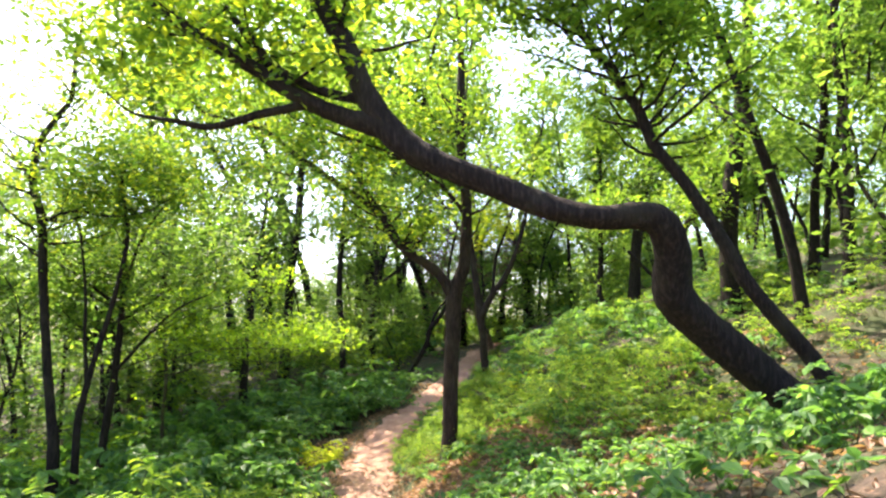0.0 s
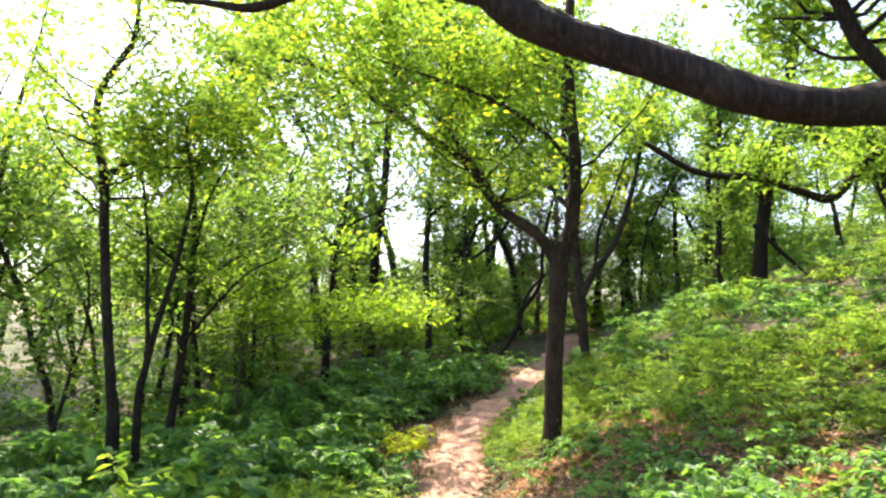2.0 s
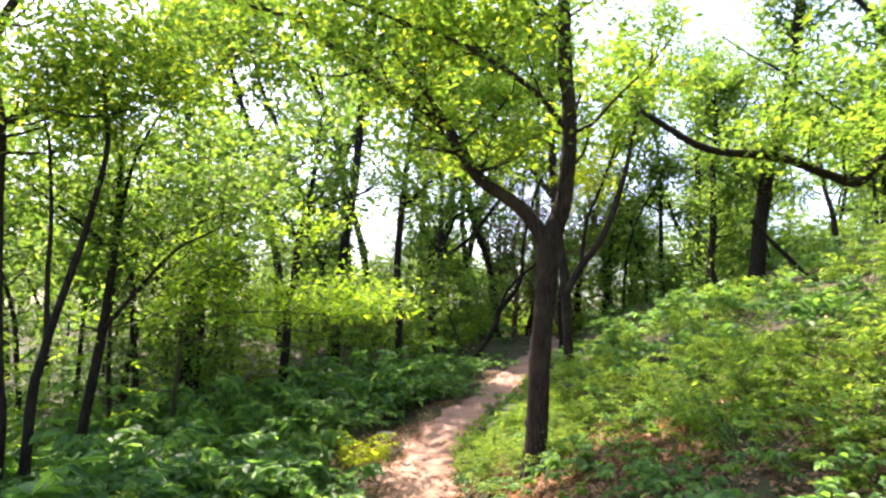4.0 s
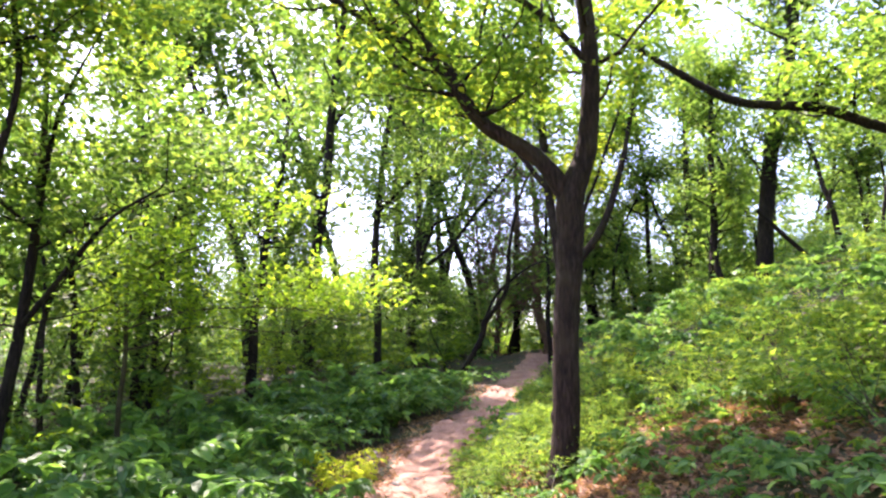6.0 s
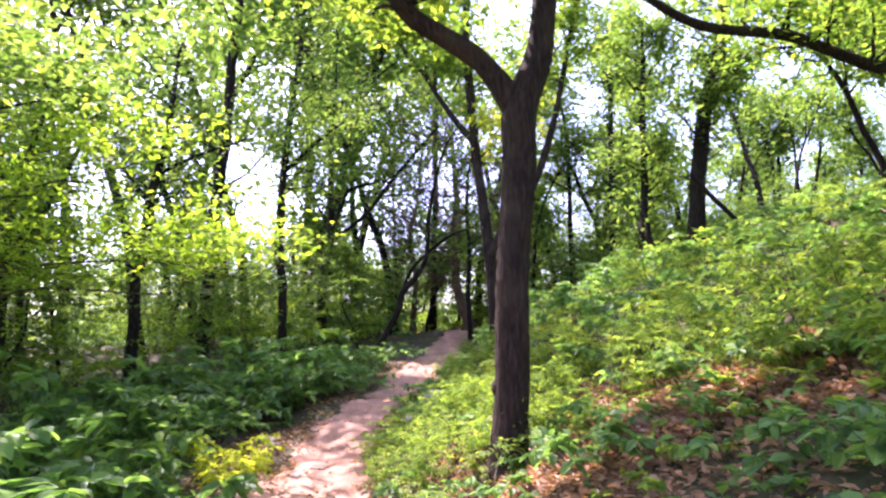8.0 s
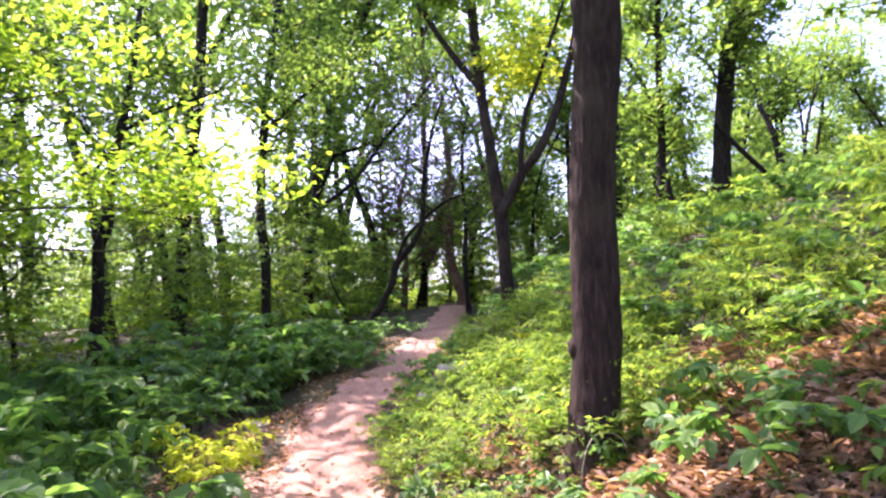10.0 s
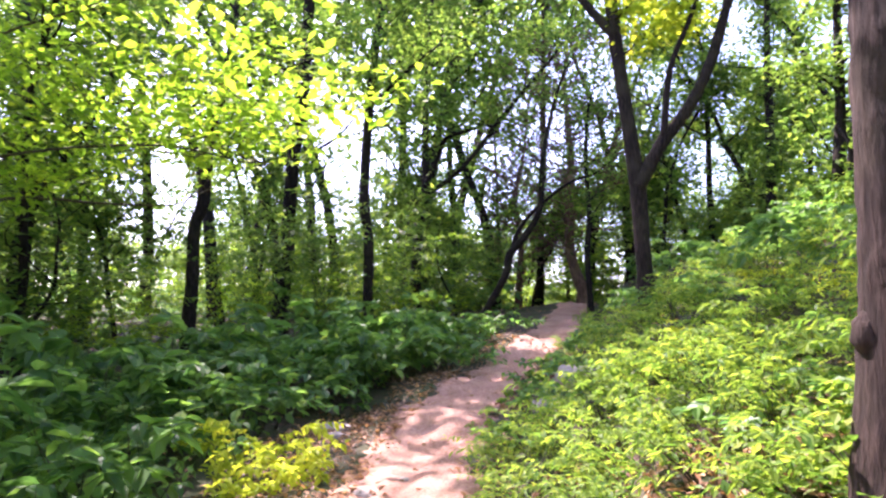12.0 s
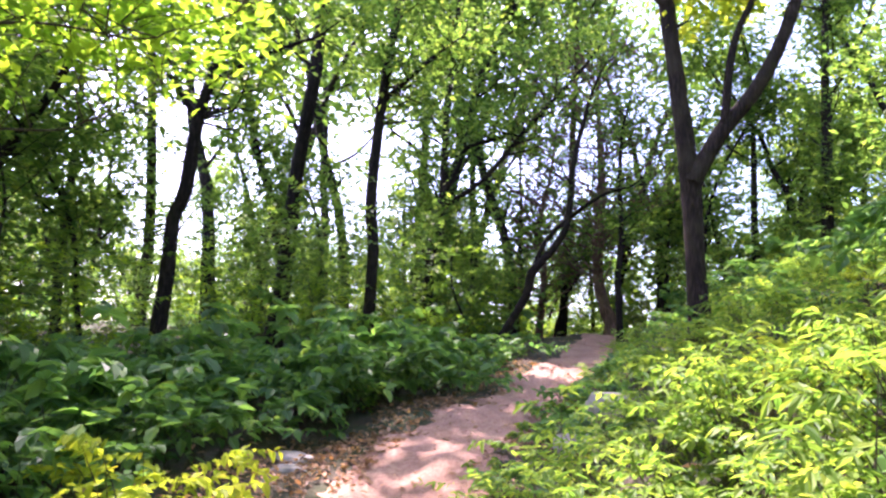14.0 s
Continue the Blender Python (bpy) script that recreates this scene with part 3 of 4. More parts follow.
tree("bare_pine", "pine with tangled bare brown branches beyond the bend", BARE_TRUNK, [], 28, BARK_PINE, NEEDLE, 1.2, 170, 4.0, 1500, 0.16, 0.2, thin=0.022)
tree("thin_tree", "thin dark sapling at the path's bend", THIN_TRUNK, [], 24, BARK_DARK, LEAF_CANOPY, 0.5, 20, 1.2, 2200, 0.17, 0.3)
tree("upper_tree", "straight dark tree on the shaded bank", RR_TRUNK, [], 25, BARK_DARK, LEAF_CANOPY, 2.4, 50, 1.8, 7000, 0.2, 0.28)
tree("straight_tree", "thin straight tree on the shaded bank", RQ_TRUNK, [], 26, BARK_DARK, LEAF_CANOPY, 2.0, 40, 1.6, 6000, 0.2, 0.28)

g = float(gz(-8.6, 13.2))
tree("overhanging_tree", "slender tree leaning leafy limbs over the shrubs",
     [(-8.6, 13.2, g - 0.3, 0.12), (-8.55, 13.3, g + 1.6, 0.1), (-8.3, 13.3, g + 3.4, 0.09), (-8.1, 13.2, g + 5.6, 0.065), (-8.2, 13.2, g + 8.0, 0.03)],
     [[(-8.3, 13.3, g + 3.4, 0.05), (-7.2, 12.9, g + 4.3, 0.04), (-6.2, 12.4, g + 4.9, 0.028), (-5.2, 12.0, g + 5.2, 0.014)],
      [(-8.2, 13.2, g + 4.6, 0.045), (-7.5, 14.3, g + 5.5, 0.034), (-6.6, 15.3, g + 6.2, 0.014)],
      [(-8.1, 13.2, g + 5.4, 0.045), (-7.2, 12.4, g + 6.6, 0.03), (-6.2, 11.8, g + 7.4, 0.012)],
      [(-8.15, 13.2, g + 5.0, 0.045), (-9.2, 12.4, g + 6.0, 0.03), (-10.4, 11.8, g + 6.8, 0.012)]],
     27, BARK_DARK, LEAF_CANOPY, g + 3.3, 84, 1.8, 8500, 0.16, 0.3, clear=off_walk)


def wood_tree(seed, tall, girth, low, leaves, bend, size=0.19):
    """A slim tree of the surrounding wood, standing at the origin; its meshes are shared by the copies."""
    rng = np.random.default_rng(seed)
    trunk, d = [(0, 0, -0.25, girth * 1.15)], np.array([0, 0, 1.0])
    p = np.zeros(3)
    for k in range(9):
        d = d + bend * rng.standard_normal(3) * np.array([1, 1, 0.2])
        d[2] = max(d[2], 0.75)
        d /= np.linalg.norm(d)
        p = p + d * tall / 9
        trunk.append((*p, girth * (1 - 0.8 * (k + 1) / 9)))
    ob = thing("wood_tree", (0, 0, 0), "slim dark-barked tree in leaf in the surrounding wood", "tree", "trees of the wood")
    v, f = tube(spline(trunk, 0.5), 7, rng, 0.05, 0.35)
    child("trunk", mesh_from("trunk", v, f, BARK_DARK, True), ob)
    limbs = []
    for k in range(5):
        s = np.array(trunk[rng.integers(3, 8)])
        a = rng.uniform(0, 2 * np.pi)
        q = grow(s[:3], (math.cos(a), math.sin(a), rng.uniform(0.4, 1.3)), tall * rng.uniform(0.22, 0.4), s[3] * 0.5, rng, 0.2, 0.12, 6)
        limbs.append(q)
        v, f = tube(spline(q, 0.6), 5, rng, 0.05)
        child("limb", mesh_from("limb", v, f, BARK_DARK, True), ob)
    tw, spots = crown_twigs([trunk, *limbs], rng, 26, low, 1.6, 0.12, 1)
    v, f = join([tube(np.array(q)[::2], 3, rng, 0.03) for q in tw])
    tagged(child("twig", mesh_from("twig", v, f, BARK_DARK, True), ob), kind="stuff")
    at = spots[rng.integers(0, len(spots), leaves)] + rng.standard_normal((leaves, 3)) * np.array([0.27, 0.27, 0.17])
    v, f = leaf_cloud(at, size, rng)
    child("crown", mesh_from("crown", v, f, LEAF_CANOPY), ob)
    return ob


NAMED = [(q[0][0], q[0][1]) for q in (MAIN_TRUNK, FORK_TRUNK, LEAN_TRUNK, POLE_TRUNK, TC_TRUNK, TD_TRUNK, RT_TRUNK, B_TRUNK, C_TRUNK, I_TRUNK, TB_TRUNK, PINE_TRUNK, RR_TRUNK, RQ_TRUNK)]
kinds = [wood_tree(31, 8.5, 0.085, 1.4, 1900, 0.10, 0.22), wood_tree(32, 9.5, 0.11, 2.0, 2000, 0.13, 0.22), wood_tree(33, 7.0, 0.07, 1.0, 1700, 0.16, 0.21),
         wood_tree(34, 10.5, 0.12, 2.6, 2100, 0.08, 0.22), wood_tree(35, 5.0, 0.05, 0.6, 1500, 0.2, 0.19)]
far_kinds = [wood_tree(36, 8.0, 0.10, 0.4, 1400, 0.14, 0.28), wood_tree(37, 9.5, 0.12, 0.7, 1500, 0.1, 0.29), wood_tree(38, 5.5, 0.07, 0.2, 1200, 0.2, 0.27)]
rng = np.random.default_rng(77)
tries = 0
spots = [(3.4, 39.1), (5.0, 42.5), (2.7, 45.6), (7.2, 40.6), (4.4, 48.7), (8.6, 45.0), (-13.0, 18.8), (-14.4, 12.7), (-10.6, 11.6), (-13.4, 10.0), (7.6, 11.5), (8.4, 18.2), (9.6, 13.8), (-11.8, 21.7), (-11.2, 21.4), (-14.6, 22.4), (-12.4, 25.8), (-4.6, 47.0), (-2.0, 49.5), (0.6, 47.5), (2.6, 46.0), (-6.5, 50.0), (-0.5, 53.0), (3.0, 51.5), (-3.2, 55.0)]
while len(spots) < 268 and tries < 30000:
    tries += 1
    y = float(along(rng.uniform(-10, 56)))
    x = rng.uniform(-1, 1) * (10 + max(y, 0) * 0.85)
    u = x - float(path_x(y))
    if (abs(u) < 2.2 and y < 44) or (y < 19 and -6.5 < u < 6.5) or (-9.5 < x < 9 and y < 30) or (y < 2 and rng.uniform() > 0.5):
        continue
    if min(math.hypot(x - a, y - c_) for a, c_ in NAMED) < 1.9 or math.hypot(x - 1.6, y - 25.5) < 2.2 or any(math.hypot(x - a, y - c_) < 1.35 for a, c_ in spots):
        continue
    if -15 < x < -4 and 17 < y < 32 and rng.uniform() < 0.4:
        continue
    spots.append((x, y))
counts = {"near": 0, "far": 0}
for x, y in spots:
    zone, pick = ("far", far_kinds) if y > 42 else ("near", kinds)
    k = counts[zone]
    counts[zone] += 1
    ob = pick[k % len(pick)]
    if k >= len(pick):
        ob = copy_thing(ob, pose(0, 0, 0))
    s = rng.uniform(0.9, 1.3) * (1.12 if 18 < y < 60 else 1.0)
    ob.scale = (s, s, s * rng.uniform(0.9, 1.15))
    ob.rotation_euler = (rng.normal() * 0.05, rng.normal() * 0.05, rng.uniform(0, 6.28))
    ob.location = (x, y, gz(x, y))

# taller ones close the sky over the slope
for x, y, s in ((-10.5, 31.5, 1.75), (-14.0, 34.0, 1.7), (-7.2, 40.5, 1.7), (-9.6, 45.0, 1.9), (-12.4, 43.0, 1.8), (-6.4, 46.5, 1.7), (-4.2, 44.5, 1.5), (-15.0, 47.0, 2.0),
                (-11.0, 50.0, 2.1), (-7.8, 52.0, 2.1), (-4.8, 51.0, 1.9), (-2.2, 47.5, 1.6), (0.8, 50.0, 1.7), (3.2, 47.0, 1.5), (-18.0, 44.0, 2.0), (-13.4, 38.5, 1.6), (-20.0, 38.0, 1.8)):
    copy_thing(kinds[1], pose(x, y, gz(x, y), 0, 0, 40 * x) @ Matrix.Scale(s, 4))


# ---- undergrowth ----
def shrub(name, label, seed, height, width, stems, leaves, size, leafmat, slim=0.5, group="undergrowth shrubs", rich=True, droop=0.25, bare=0.0):
    rng = np.random.default_rng(seed)
    ob = thing(name, (0, 0, 0), label, "shrub", group)
    lines, spots_ = [], []
    for k in range(stems):
        a = rng.uniform(0, 2 * np.pi)
        s = (width * 0.15 * math.cos(a), width * 0.15 * math.sin(a), -0.05)
        q = grow(s, (math.cos(a) * width * 0.55, math.sin(a) * width * 0.55, height), height * rng.uniform(0.7, 1.15), 0.008, rng, 0.22, 0.0, 6)
        lines.append(q)
        spots_.append(spline(q, 0.05)[4:, :3])
    v, f = join([tube(np.array(q)[::2], 3, rng, 0.03) for q in lines])
    tagged(child("stem", mesh_from("stem", v, f, STEM, True), ob), kind="stuff")
    at = np.vstack(spots_)
    # leaves stand alternately along short level sprays
    per = 12
    tips = at[rng.integers(0, len(at), max(4, leaves // per))]
    turn = np.arctan2(tips[:, 1], tips[:, 0]) + 0.7 * rng.standard_normal(len(tips))
    run = np.linspace(0.1, 1, per)[None, :] * (0.30 * width * rng.uniform(0.6, 1.3, len(tips)))[:, None]
    sag = 0.35 * run * run / max(width, 0.1) + rng.uniform(-0.35, 0.2, len(tips))[:, None] * run
    at = np.stack([tips[:, :1] + np.cos(turn)[:, None] * run, tips[:, 1:2] + np.sin(turn)[:, None] * run, tips[:, 2:] - sag], -1).reshape(-1, 3)
    az = (turn[:, None] + np.where(np.arange(per) % 2, 0.95, -0.95)[None, :] + 0.25 * rng.standard_normal((len(tips), per))).ravel()
    keep = at[:, 2] > 0.03 + bare * height * rng.uniform(0.5, 1.2, len(at))
    at, az = at[keep], az[keep]
    v, f = leaf_cloud(at, size, rng, droop, slim, 0.72, rich, az)
    child("foliage", mesh_from("foliage", v, f, leafmat), ob)
    return ob


broad = [shrub("broadleaf_shrub", "dense dark-green broadleaf shrub beside the path", 51, 1.0, 1.1, 14, 460, 0.185, LEAF_BUSH, 0.58, bare=0.5),
         shrub("broadleaf_shrub", "dense dark-green broadleaf shrub beside the path", 52, 0.75, 1.2, 14, 460, 0.165, LEAF_BUSH, 0.5, bare=0.4),
         shrub("broadleaf_shrub", "dense dark-green broadleaf shrub beside the path", 53, 1.2, 1.0, 13, 430, 0.2, LEAF_BUSH, 0.62, bare=0.5)]
small = [shrub("leafy_shrub", "light-green small-leaved shrub on the slope", 54, 0.6, 0.95, 16, 700, 0.08, LEAF_FINE, 0.5, rich=False),
         shrub("leafy_shrub", "light-green small-leaved shrub on the slope", 55, 0.75, 1.0, 16, 700, 0.085, LEAF_FINE, 0.3),
         shrub("leafy_shrub", "light-green small-leaved shrub on the slope", 56, 0.45, 0.8, 14, 600, 0.07, LEAF_FINE, 0.5, rich=False)]
herb = [shrub("low_herb", "low green broad-leaved herb on the litter", 57, 0.28, 0.6, 9, 150, 0.10, LEAF_BUSH, 0.6, "low herbs"),
        shrub("low_herb", "low green broad-leaved herb on the litter", 58, 0.22, 0.5, 8, 130, 0.08, LEAF_FINE, 0.5, "low herbs")]


def plant(kind_list, places, rng, lo=0.8, hi=1.25):
    for x, y in places:
        ob = kind_list[rng.integers(len(kind_list))]
        if ob.get("planted"):
            ob = copy_thing(ob, pose(0, 0, 0))
        ob["planted"] = 1
        s = rng.uniform(lo, hi)
        ob.scale = (s, s, s * rng.uniform(0.85, 1.15))
        ob.rotation_euler = (0, 0, rng.uniform(0, 6.28))
        ob.location = (x, y, gz(x, y) - 0.02)


def scatter(n, x0, x1, y0, y1, rng, gap, keep):
    """Places on the ground at least gap apart; x is counted from the middle of the path."""
    out, tries = [], 0
    n = int(n * 1.15)
    while len(out) < n and tries < n * 40:
        tries += 1
        u, y = rng.uniform(x0, x1), rng.uniform(y0, y1)
        kept = keep(u, y)
        y = float(along(y))
        x = float(path_x(y)) + u
        if kept and math.hypot(x + 4.0, y - 16.8) > 1.1 and math.hypot(x + 0.95, y - 19.4) > 0.85 and math.hypot(x - 0.1, y - 12.4) > 0.75 and all(math.hypot(x - a, y - c_) > gap for a, c_ in out):
            out.append((x, y))
    return out


thicket = [shrub("thicket_shrub", "tall green shrub under the trees", 71, 1.3, 1.5, 10, 420, 0.17, LEAF_BUSH, 0.55, rich=False),
           shrub("thicket_shrub", "tall green shrub under the trees", 72, 1.0, 1.5, 10, 400, 0.16, LEAF_FINE, 0.55, rich=False)]
sunny = [shrub("yellow_shrub", "yellow-green sunlit shrub on the slope", 73, 0.6, 0.9, 14, 500, 0.085, LEAF_GOLD, 0.5)]

rng = np.random.default_rng(91)
# left of the path: a deep bank of broadleaf shrubs, lighter ones in the sun
plant(broad, scatter(86, -5.8, -1.1, 8.5, 25, rng, 0.5, lambda u, y: u < np.interp(y, [8.5, 12.5, 13.5, 16, 17.5, 20], [-1.5, -1.7, -2.15, -1.9, -1.3, -1.1])), rng, 0.75, 1.4)
plant(broad, scatter(10, -6, -2.8, 15, 22, rng, 1.0, lambda u, y: True), rng, 1.4, 1.8)
plant(broad, scatter(60, -10, -3, 4, 16, rng, 0.75, lambda u, y: True), rng, 0.9, 1.5)
plant(small, scatter(80, -6.5, -1.5, 1.8, 9.5, rng, 0.42, lambda u, y: True), rng, 0.8, 1.25)
plant(broad, scatter(34, -6.5, -1.8, 3.5, 10.5, rng, 0.7, lambda u, y: True), rng, 0.6, 0.9)
plant(thicket[:1], scatter(100, -19, -5.5, 5, 34, rng, 1.0, lambda u, y: True), rng, 0.7, 1.1)
# right of the path: fine light shrubs along the edge, litter and herbs behind
plant(small, scatter(44, 1.1, 3.0, 10.9, 14.8, rng, 0.34, lambda u, y: u > 1.4 or y > 13), rng, 0.6, 0.95)
plant(small, scatter(26, 2.2, 5.0, 14.6, 21, rng, 0.55, lambda u, y: True), rng, 0.7, 1.0)
plant(herb, scatter(40, 0.8, 2.3, 15, 22, rng, 0.3, lambda u, y: True), rng, 0.9, 1.5)
plant(broad, scatter(24, 4.0, 9, 12, 24, rng, 0.9, lambda u, y: True), rng, 0.7, 1.0)
plant(small, scatter(18, 2.6, 6.5, 11.8, 16, rng, 0.6, lambda u, y: True), rng, 0.7, 1.1)
plant(sunny, scatter(5, 3.0, 6.5, 12.5, 17, rng, 0.7, lambda u, y: True), rng, 0.7, 1.1)
plant(small, scatter(9, 3.9, 6.0, 7.3, 10, rng, 0.5, lambda u, y: True), rng, 1.1, 1.5)
plant(broad, scatter(16, 1.9, 4.6, 4.8, 9.5, rng, 0.55, lambda u, y: True), rng, 0.35, 0.6)
plant(small, scatter(22, 3.6, 7.5, 8.5, 14, rng, 0.6, lambda u, y: True), rng, 0.9, 1.3)
plant(herb, scatter(80, 1.3, 4.5, 4.5, 14, rng, 0.3, lambda u, y: True), rng, 0.8, 1.4)
plant(broad, scatter(44, 1.9, 6.5, 0.4, 4.6, rng, 0.36, lambda u, y: u > 1.9 + 0.25 * (4.6 - y)), rng, 0.34, 0.6)
plant(herb, scatter(46, 1.2, 6.0, 0.2, 5.0, rng, 0.3, lambda u, y: True), rng, 0.8, 1.4)
plant(herb, scatter(40, 3.0, 8, 3, 9, rng, 0.4, lambda u, y: True), rng, 0.9, 1.6)
plant(small, scatter(40, 5.5, 13, 7, 24, rng, 0.8, lambda u, y: True), rng, 0.9, 1.4)
plant(small, scatter(14, 5.0, 9, 4.5, 9.5, rng, 0.7, lambda u, y: True), rng, 0.6, 1.0)
plant(thicket, scatter(46, 7, 18, 12, 34, rng, 1.2, lambda u, y: True), rng, 0.7, 1.1)
plant(thicket, scatter(130, -36, 28, 26, 62, rng, 1.3, lambda u, y: abs(u) > 1.6 or y > 30), rng, 1.2, 2.2)
hedge = [shrub("hedge_shrub", "tall dense green thicket closing off the wood", 74, 3.6, 3.4, 14, 720, 0.26, LEAF_CANOPY, 0.55, "far thickets", rich=False),
         shrub("hedge_shrub", "tall dense green thicket closing off the wood", 75, 2.8, 3.6, 14, 700, 0.26, LEAF_FINE, 0.55, "far thickets", rich=False)]
plant(hedge, scatter(96, -48, 46, 36, 70, rng, 2.2, lambda u, y: True), rng, 0.8, 1.5)
plant(hedge, scatter(16, 4, 16, 25, 36, rng, 2.0, lambda u, y: True), rng, 0.5, 0.8)
plant(broad, scatter(26, 2.0, 9, 20, 29, rng, 0.9, lambda u, y: True), rng, 0.6, 1.0)
plant(small, scatter(24, 1.3, 8, 19, 29, rng, 0.8, lambda u, y: True), rng, 0.7, 1.1)
plant(small, scatter(10, 0.9, 1.5, 22, 27, rng, 0.5, lambda u, y: True), rng, 0.5, 0.7)

# young trees fill the shade under the crowns with level sprays of leaves
young = [shrub("young_tree", "young green tree with level leafy sprays under the tall trees", 81, 4.2, 2.3, 7, 1250, 0.17, LEAF_CANOPY, 0.5, "young trees", rich=False, bare=0.3),
         shrub("young_tree", "young green tree with level leafy sprays under the tall trees", 82, 5.2, 2.0, 6, 1350, 0.17, LEAF_CANOPY, 0.5, "young trees", rich=False, bare=0.35),
         shrub("young_tree", "young green tree with level leafy sprays under the tall trees", 83, 3.4, 2.2, 7, 1100, 0.16, LEAF_YOUNG, 0.55, "young trees", rich=False, bare=0.3)]
for ob in young:
    tagged(ob, category="tree")
plant(young, scatter(40, -17, -4.4, 17, 31, rng, 1.6, lambda u, y: u < -7.5 or y > 21), rng, 0.85, 1.25)
plant(young, scatter(90, -24, 14, 25, 46, rng, 1.5, lambda u, y: abs(u) > 1.8 or y > 34), rng, 0.9, 1.5)
plant(young, [(-11.6, 15.6), (-10.4, 14.6)], rng, 0.9, 1.1)

plant(herb, [(-0.02, 12.7), (0.42, 12.68), (0.12, 12.6), (-0.15, 13.1)], rng, 0.6, 0.9)

# the yellow-leaved shrub at the path's edge
gold = shrub("yellow_shrub", "small yellow-leaved shrub at the edge of the path", 60, 0.6, 0.95, 22, 1100, 0.088, LEAF_GOLD, 0.5, "shrubs at the path's edge")
gold.location = (-4.09, 16.97, gz(-4.09, 16.97) - 0.02)
gold.scale = (1.15, 1.15, 1.4)

# sapling whose thin branches reach out over the shrubs
sap = [(-9.0, 17.05, -2.39, 0.068), (-9.05, 17.0, -0.96, 0.057), (-8.93, 16.93, 0.18, 0.051), (-8.97, 16.86, 1.83, 0.04), (-8.9, 16.78, 3.55, 0.028), (-8.7, 16.78, 5.34, 0.014)]
sap_limb = [(-8.96, 16.86, 1.71, 0.023), (-7.92, 16.35, 2.14, 0.018), (-6.74, 16.06, 2.4, 0.014), (-5.54, 15.91, 2.56, 0.009)]
sap_limb_b = [(-8.93, 16.86, 0.76, 0.023), (-7.58, 16.35, 1.04, 0.018), (-6.16, 16.06, 1.12, 0.014), (-4.73, 15.91, 1.06, 0.01), (-3.77, 15.77, 0.82, 0.006)]
tree("sapling", "light-green sapling spreading thin branches over the shrubs", sap, [SAP, sap_limb, sap_limb_b], 61, STEM, LEAF_YOUNG, -0.6, 110, 1.5, 9000, 0.13, 0.18, "sapling",
     clear=off_walk)

# ---- stones ----
def stone(name, label, x, y, sx, sy, sz, seed, sink=0.35):
    rng = np.random.default_rng(seed)
    bm = bmesh.new()
    bmesh.ops.create_icosphere(bm, subdivisions=3, radius=1)
    sh = Vector(rng.uniform(-9, 9, 3))
    for v in bm.verts:
        d = 1 + 0.35 * noise.noise(v.co * 1.2 + sh) + 0.12 * noise.noise(v.co * 3.5 + sh)
        v.co = v.co * d
        v.co.z = min(v.co.z, 0.75)
        v.co = Vector((v.co.x * sx, v.co.y * sy, v.co.z * sz))
    me = bpy.data.meshes.new(name)
    bm.to_mesh(me)
    bm.free()
    me.polygons.foreach_set("use_smooth", [True] * len(me.polygons))
    me.materials.append(STONE)
    ob = new(name, me)
    ob.location = (x, y, gz(x, y) + sz * (0.5 - sink))
    ob.rotation_euler = (0, 0, rng.uniform(0, 6))
    return tagged(ob, label, "stone", "stones of the path")


stone("stone", "flat pale grey stone at the path's edge", -4.28, 19.77, 0.34, 0.22, 0.1, 1)
stone("stone", "pale rounded stone among the shrubs beside the path", -0.78, 20.19, 0.36, 0.27, 0.24, 2)
stone("stone", "pale rounded stone among the shrubs beside the path", -1.09, 19.25, 0.3, 0.22, 0.17, 3)
stone("flat_stone", "flat pale stone sunk in the path", -4.05, 19.19, 0.2, 0.15, 0.06, 4, 0.45)
stone("flat_stone", "flat pale stone sunk in the path", -2.98, 16.76, 0.17, 0.13, 0.05, 5, 0.45)
stone("flat_stone", "flat pale stone sunk in the path", -2.80, 17.43, 0.2, 0.15, 0.05, 6, 0.45)

# ---- leaf litter ----
def litter(name, label, places, size, seed):
    rng = np.random.default_rng(seed)
    at = np.array([(x, y, gz(x, y) + rng.uniform(0.015, 0.05)) for x, y in places])
    v, f = leaf_cloud(at, size, rng, 0.0, 0.5, 0.7, True)
    tagged(new(name, mesh_from(name, v, f, DRY)), label, "leaf litter", kind="stuff")


rng = np.random.default_rng(17)
def strew(n, u0, u1, y0, y1):
    y = along(rng.uniform(y0, y1, n))
    return list(zip(path_x(y) + rng.uniform(u0, u1, n), y))


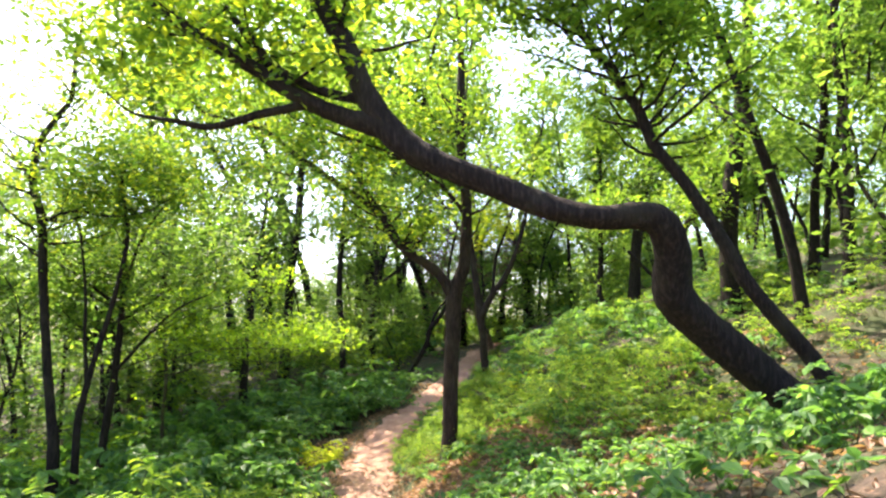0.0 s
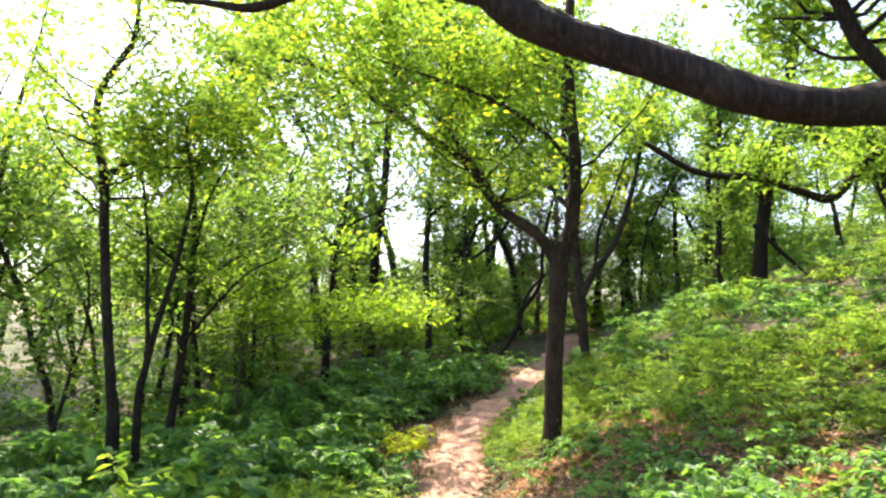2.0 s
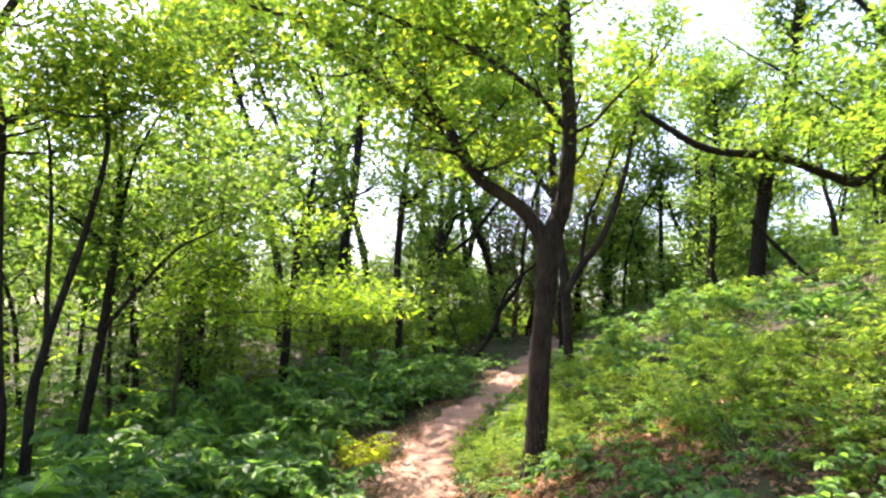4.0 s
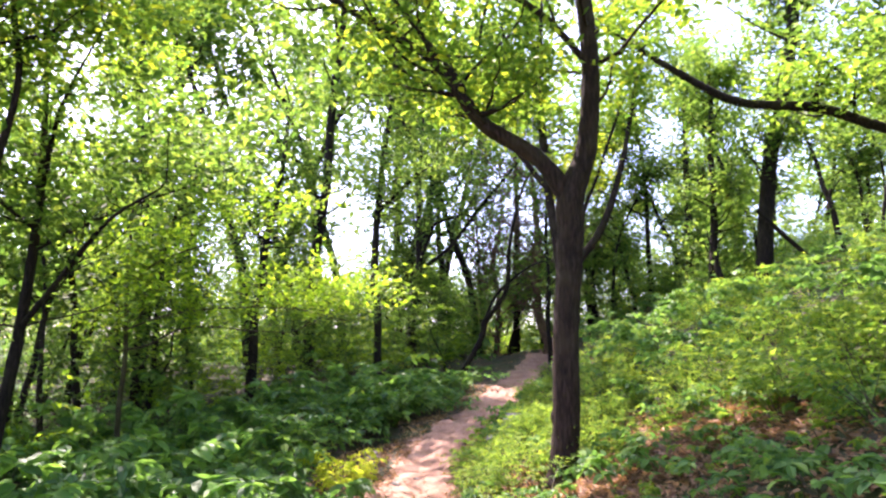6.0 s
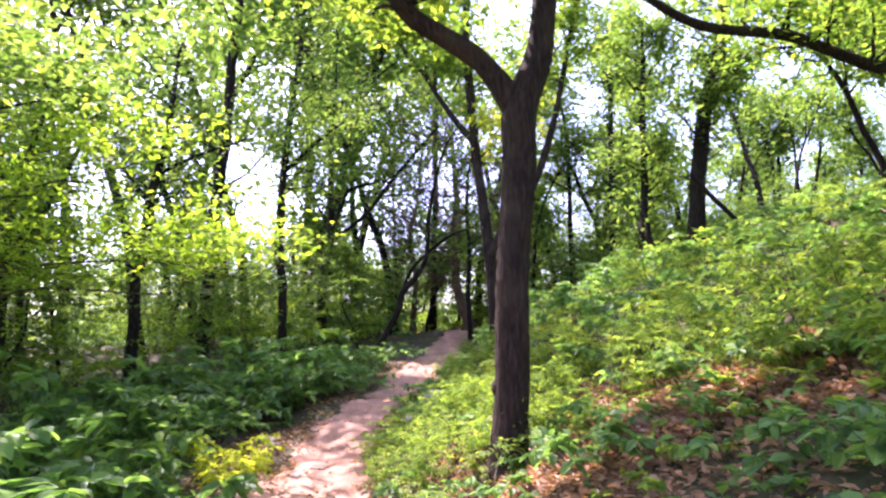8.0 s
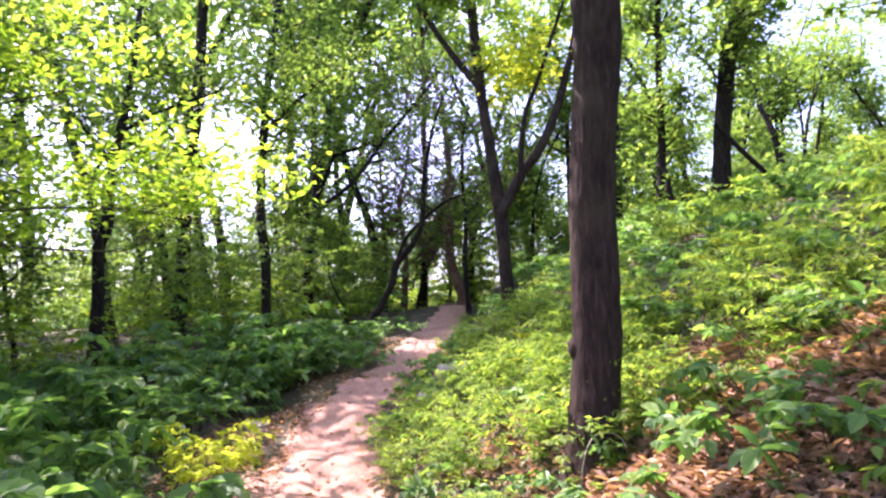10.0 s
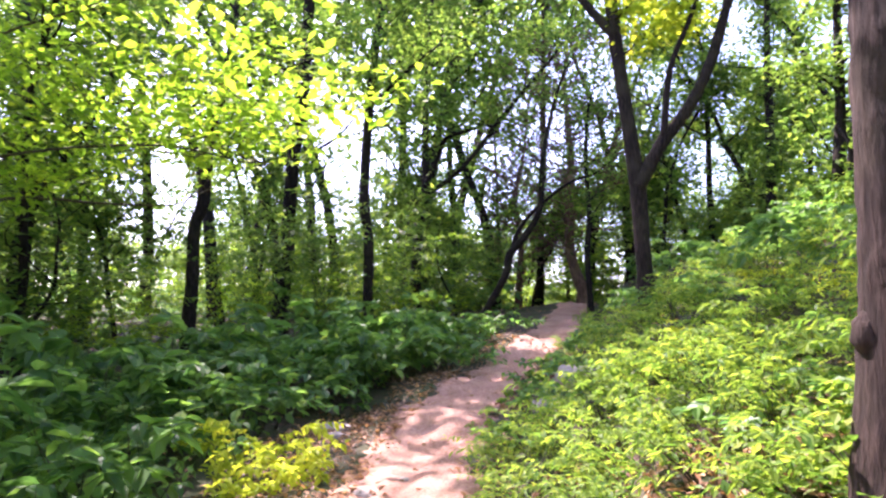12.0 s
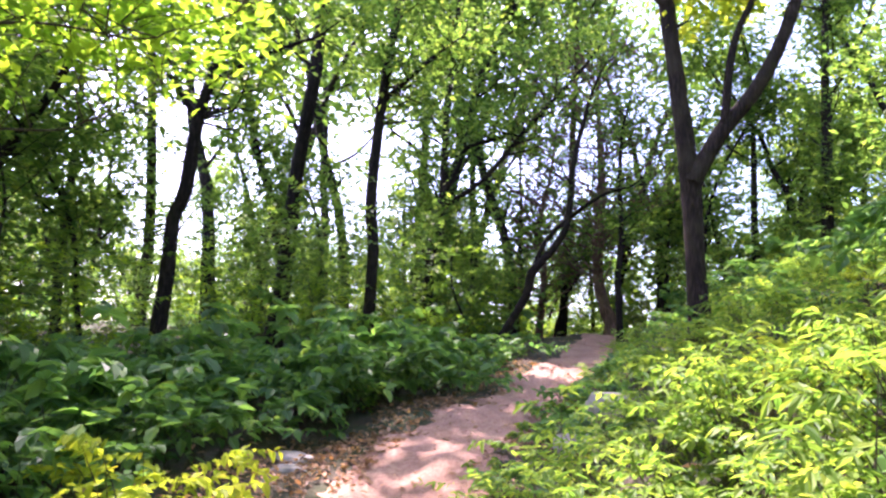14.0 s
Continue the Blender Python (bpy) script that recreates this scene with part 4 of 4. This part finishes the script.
litter("leaf_litter", "curled brown fallen oak leaves on the bank", strew(9000, 1.3, 5.0, 4.5, 12.6) + strew(2500, 5, 9.5, 6.5, 12) + strew(6500, 1.2, 7.5, 0.0, 7) + strew(1500, 0.75, 1.8, 8, 14) + strew(4500, 1.5, 4.2, 9.3, 13) + strew(6000, 1.5, 5, 5.5, 10.5), 0.092, 3)
litter("leaf_litter", "brown fallen leaves along the path's edge", strew(2600, -2.2, -0.45, 12.2, 17.5) + strew(900, -1.4, -0.6, 17, 24) + strew(600, 0.55, 1.1, 12, 24) + strew(500, -1.5, 1.2, 17, 27) + strew(250, -0.7, 0.7, 9, 17), 0.08, 4)
litter("leaf_litter", "thin cover of fallen leaves under the trees", strew(5000, -12, 12, 2, 32), 0.11, 6)


# ---- small things ----
def dry_stem(label, pts, seed):
    off = np.array([pts[0][0], pts[0][1], pts[0][2], 0.0])
    v, f = tube(spline(pts, 0.02) - off, 6, np.random.default_rng(seed), 0.05)
    ob = new("dry_stem", mesh_from("dry_stem", v, f, STRAW, True))
    ob.location = off[:3]
    tagged(ob, label, "stem", "dry stems")


m, n, l, b = material("bleached_stem", 0.7)
a1 = noise_tex(n, l, 30, 4)
r1 = ramp(n, [(0.3, (0.42, 0.36, 0.26)), (0.7, (0.66, 0.60, 0.48))])
l.new(a1.outputs["Fac"], r1.inputs["Fac"])
l.new(r1.outputs["Color"], b.inputs["Base Color"])
STRAW = m
dry_stem("bleached dry stem arching at the foot of the oak", [(ARCH_STEM[0][0], ARCH_STEM[0][1], gz(ARCH_STEM[0][0], ARCH_STEM[0][1]) - 0.03, 0.004), *[(*q[:3], 0.004) for q in ARCH_STEM[1:]]], 1)

# the healed knot on the oak's trunk
oak = bpy.data.objects["oak_tree"]
bm = bmesh.new()
bmesh.ops.create_icosphere(bm, subdivisions=3, radius=1)
for v in bm.verts:
    v.co *= 1 + 0.22 * noise.noise(v.co * 2.2) + 0.1 * noise.noise(v.co * 6)
    v.co = Vector((v.co.x * 0.045, v.co.y * 0.07, v.co.z * 0.08)) + Vector((0.045, 13.0, -0.66)) - oak.location
me = bpy.data.meshes.new("knot")
bm.to_mesh(me)
bm.free()
me.polygons.foreach_set("use_smooth", [True] * len(me.polygons))
me.materials.append(BARK_BROWN)
child("knot", me, oak, "healed knot of a lost branch")
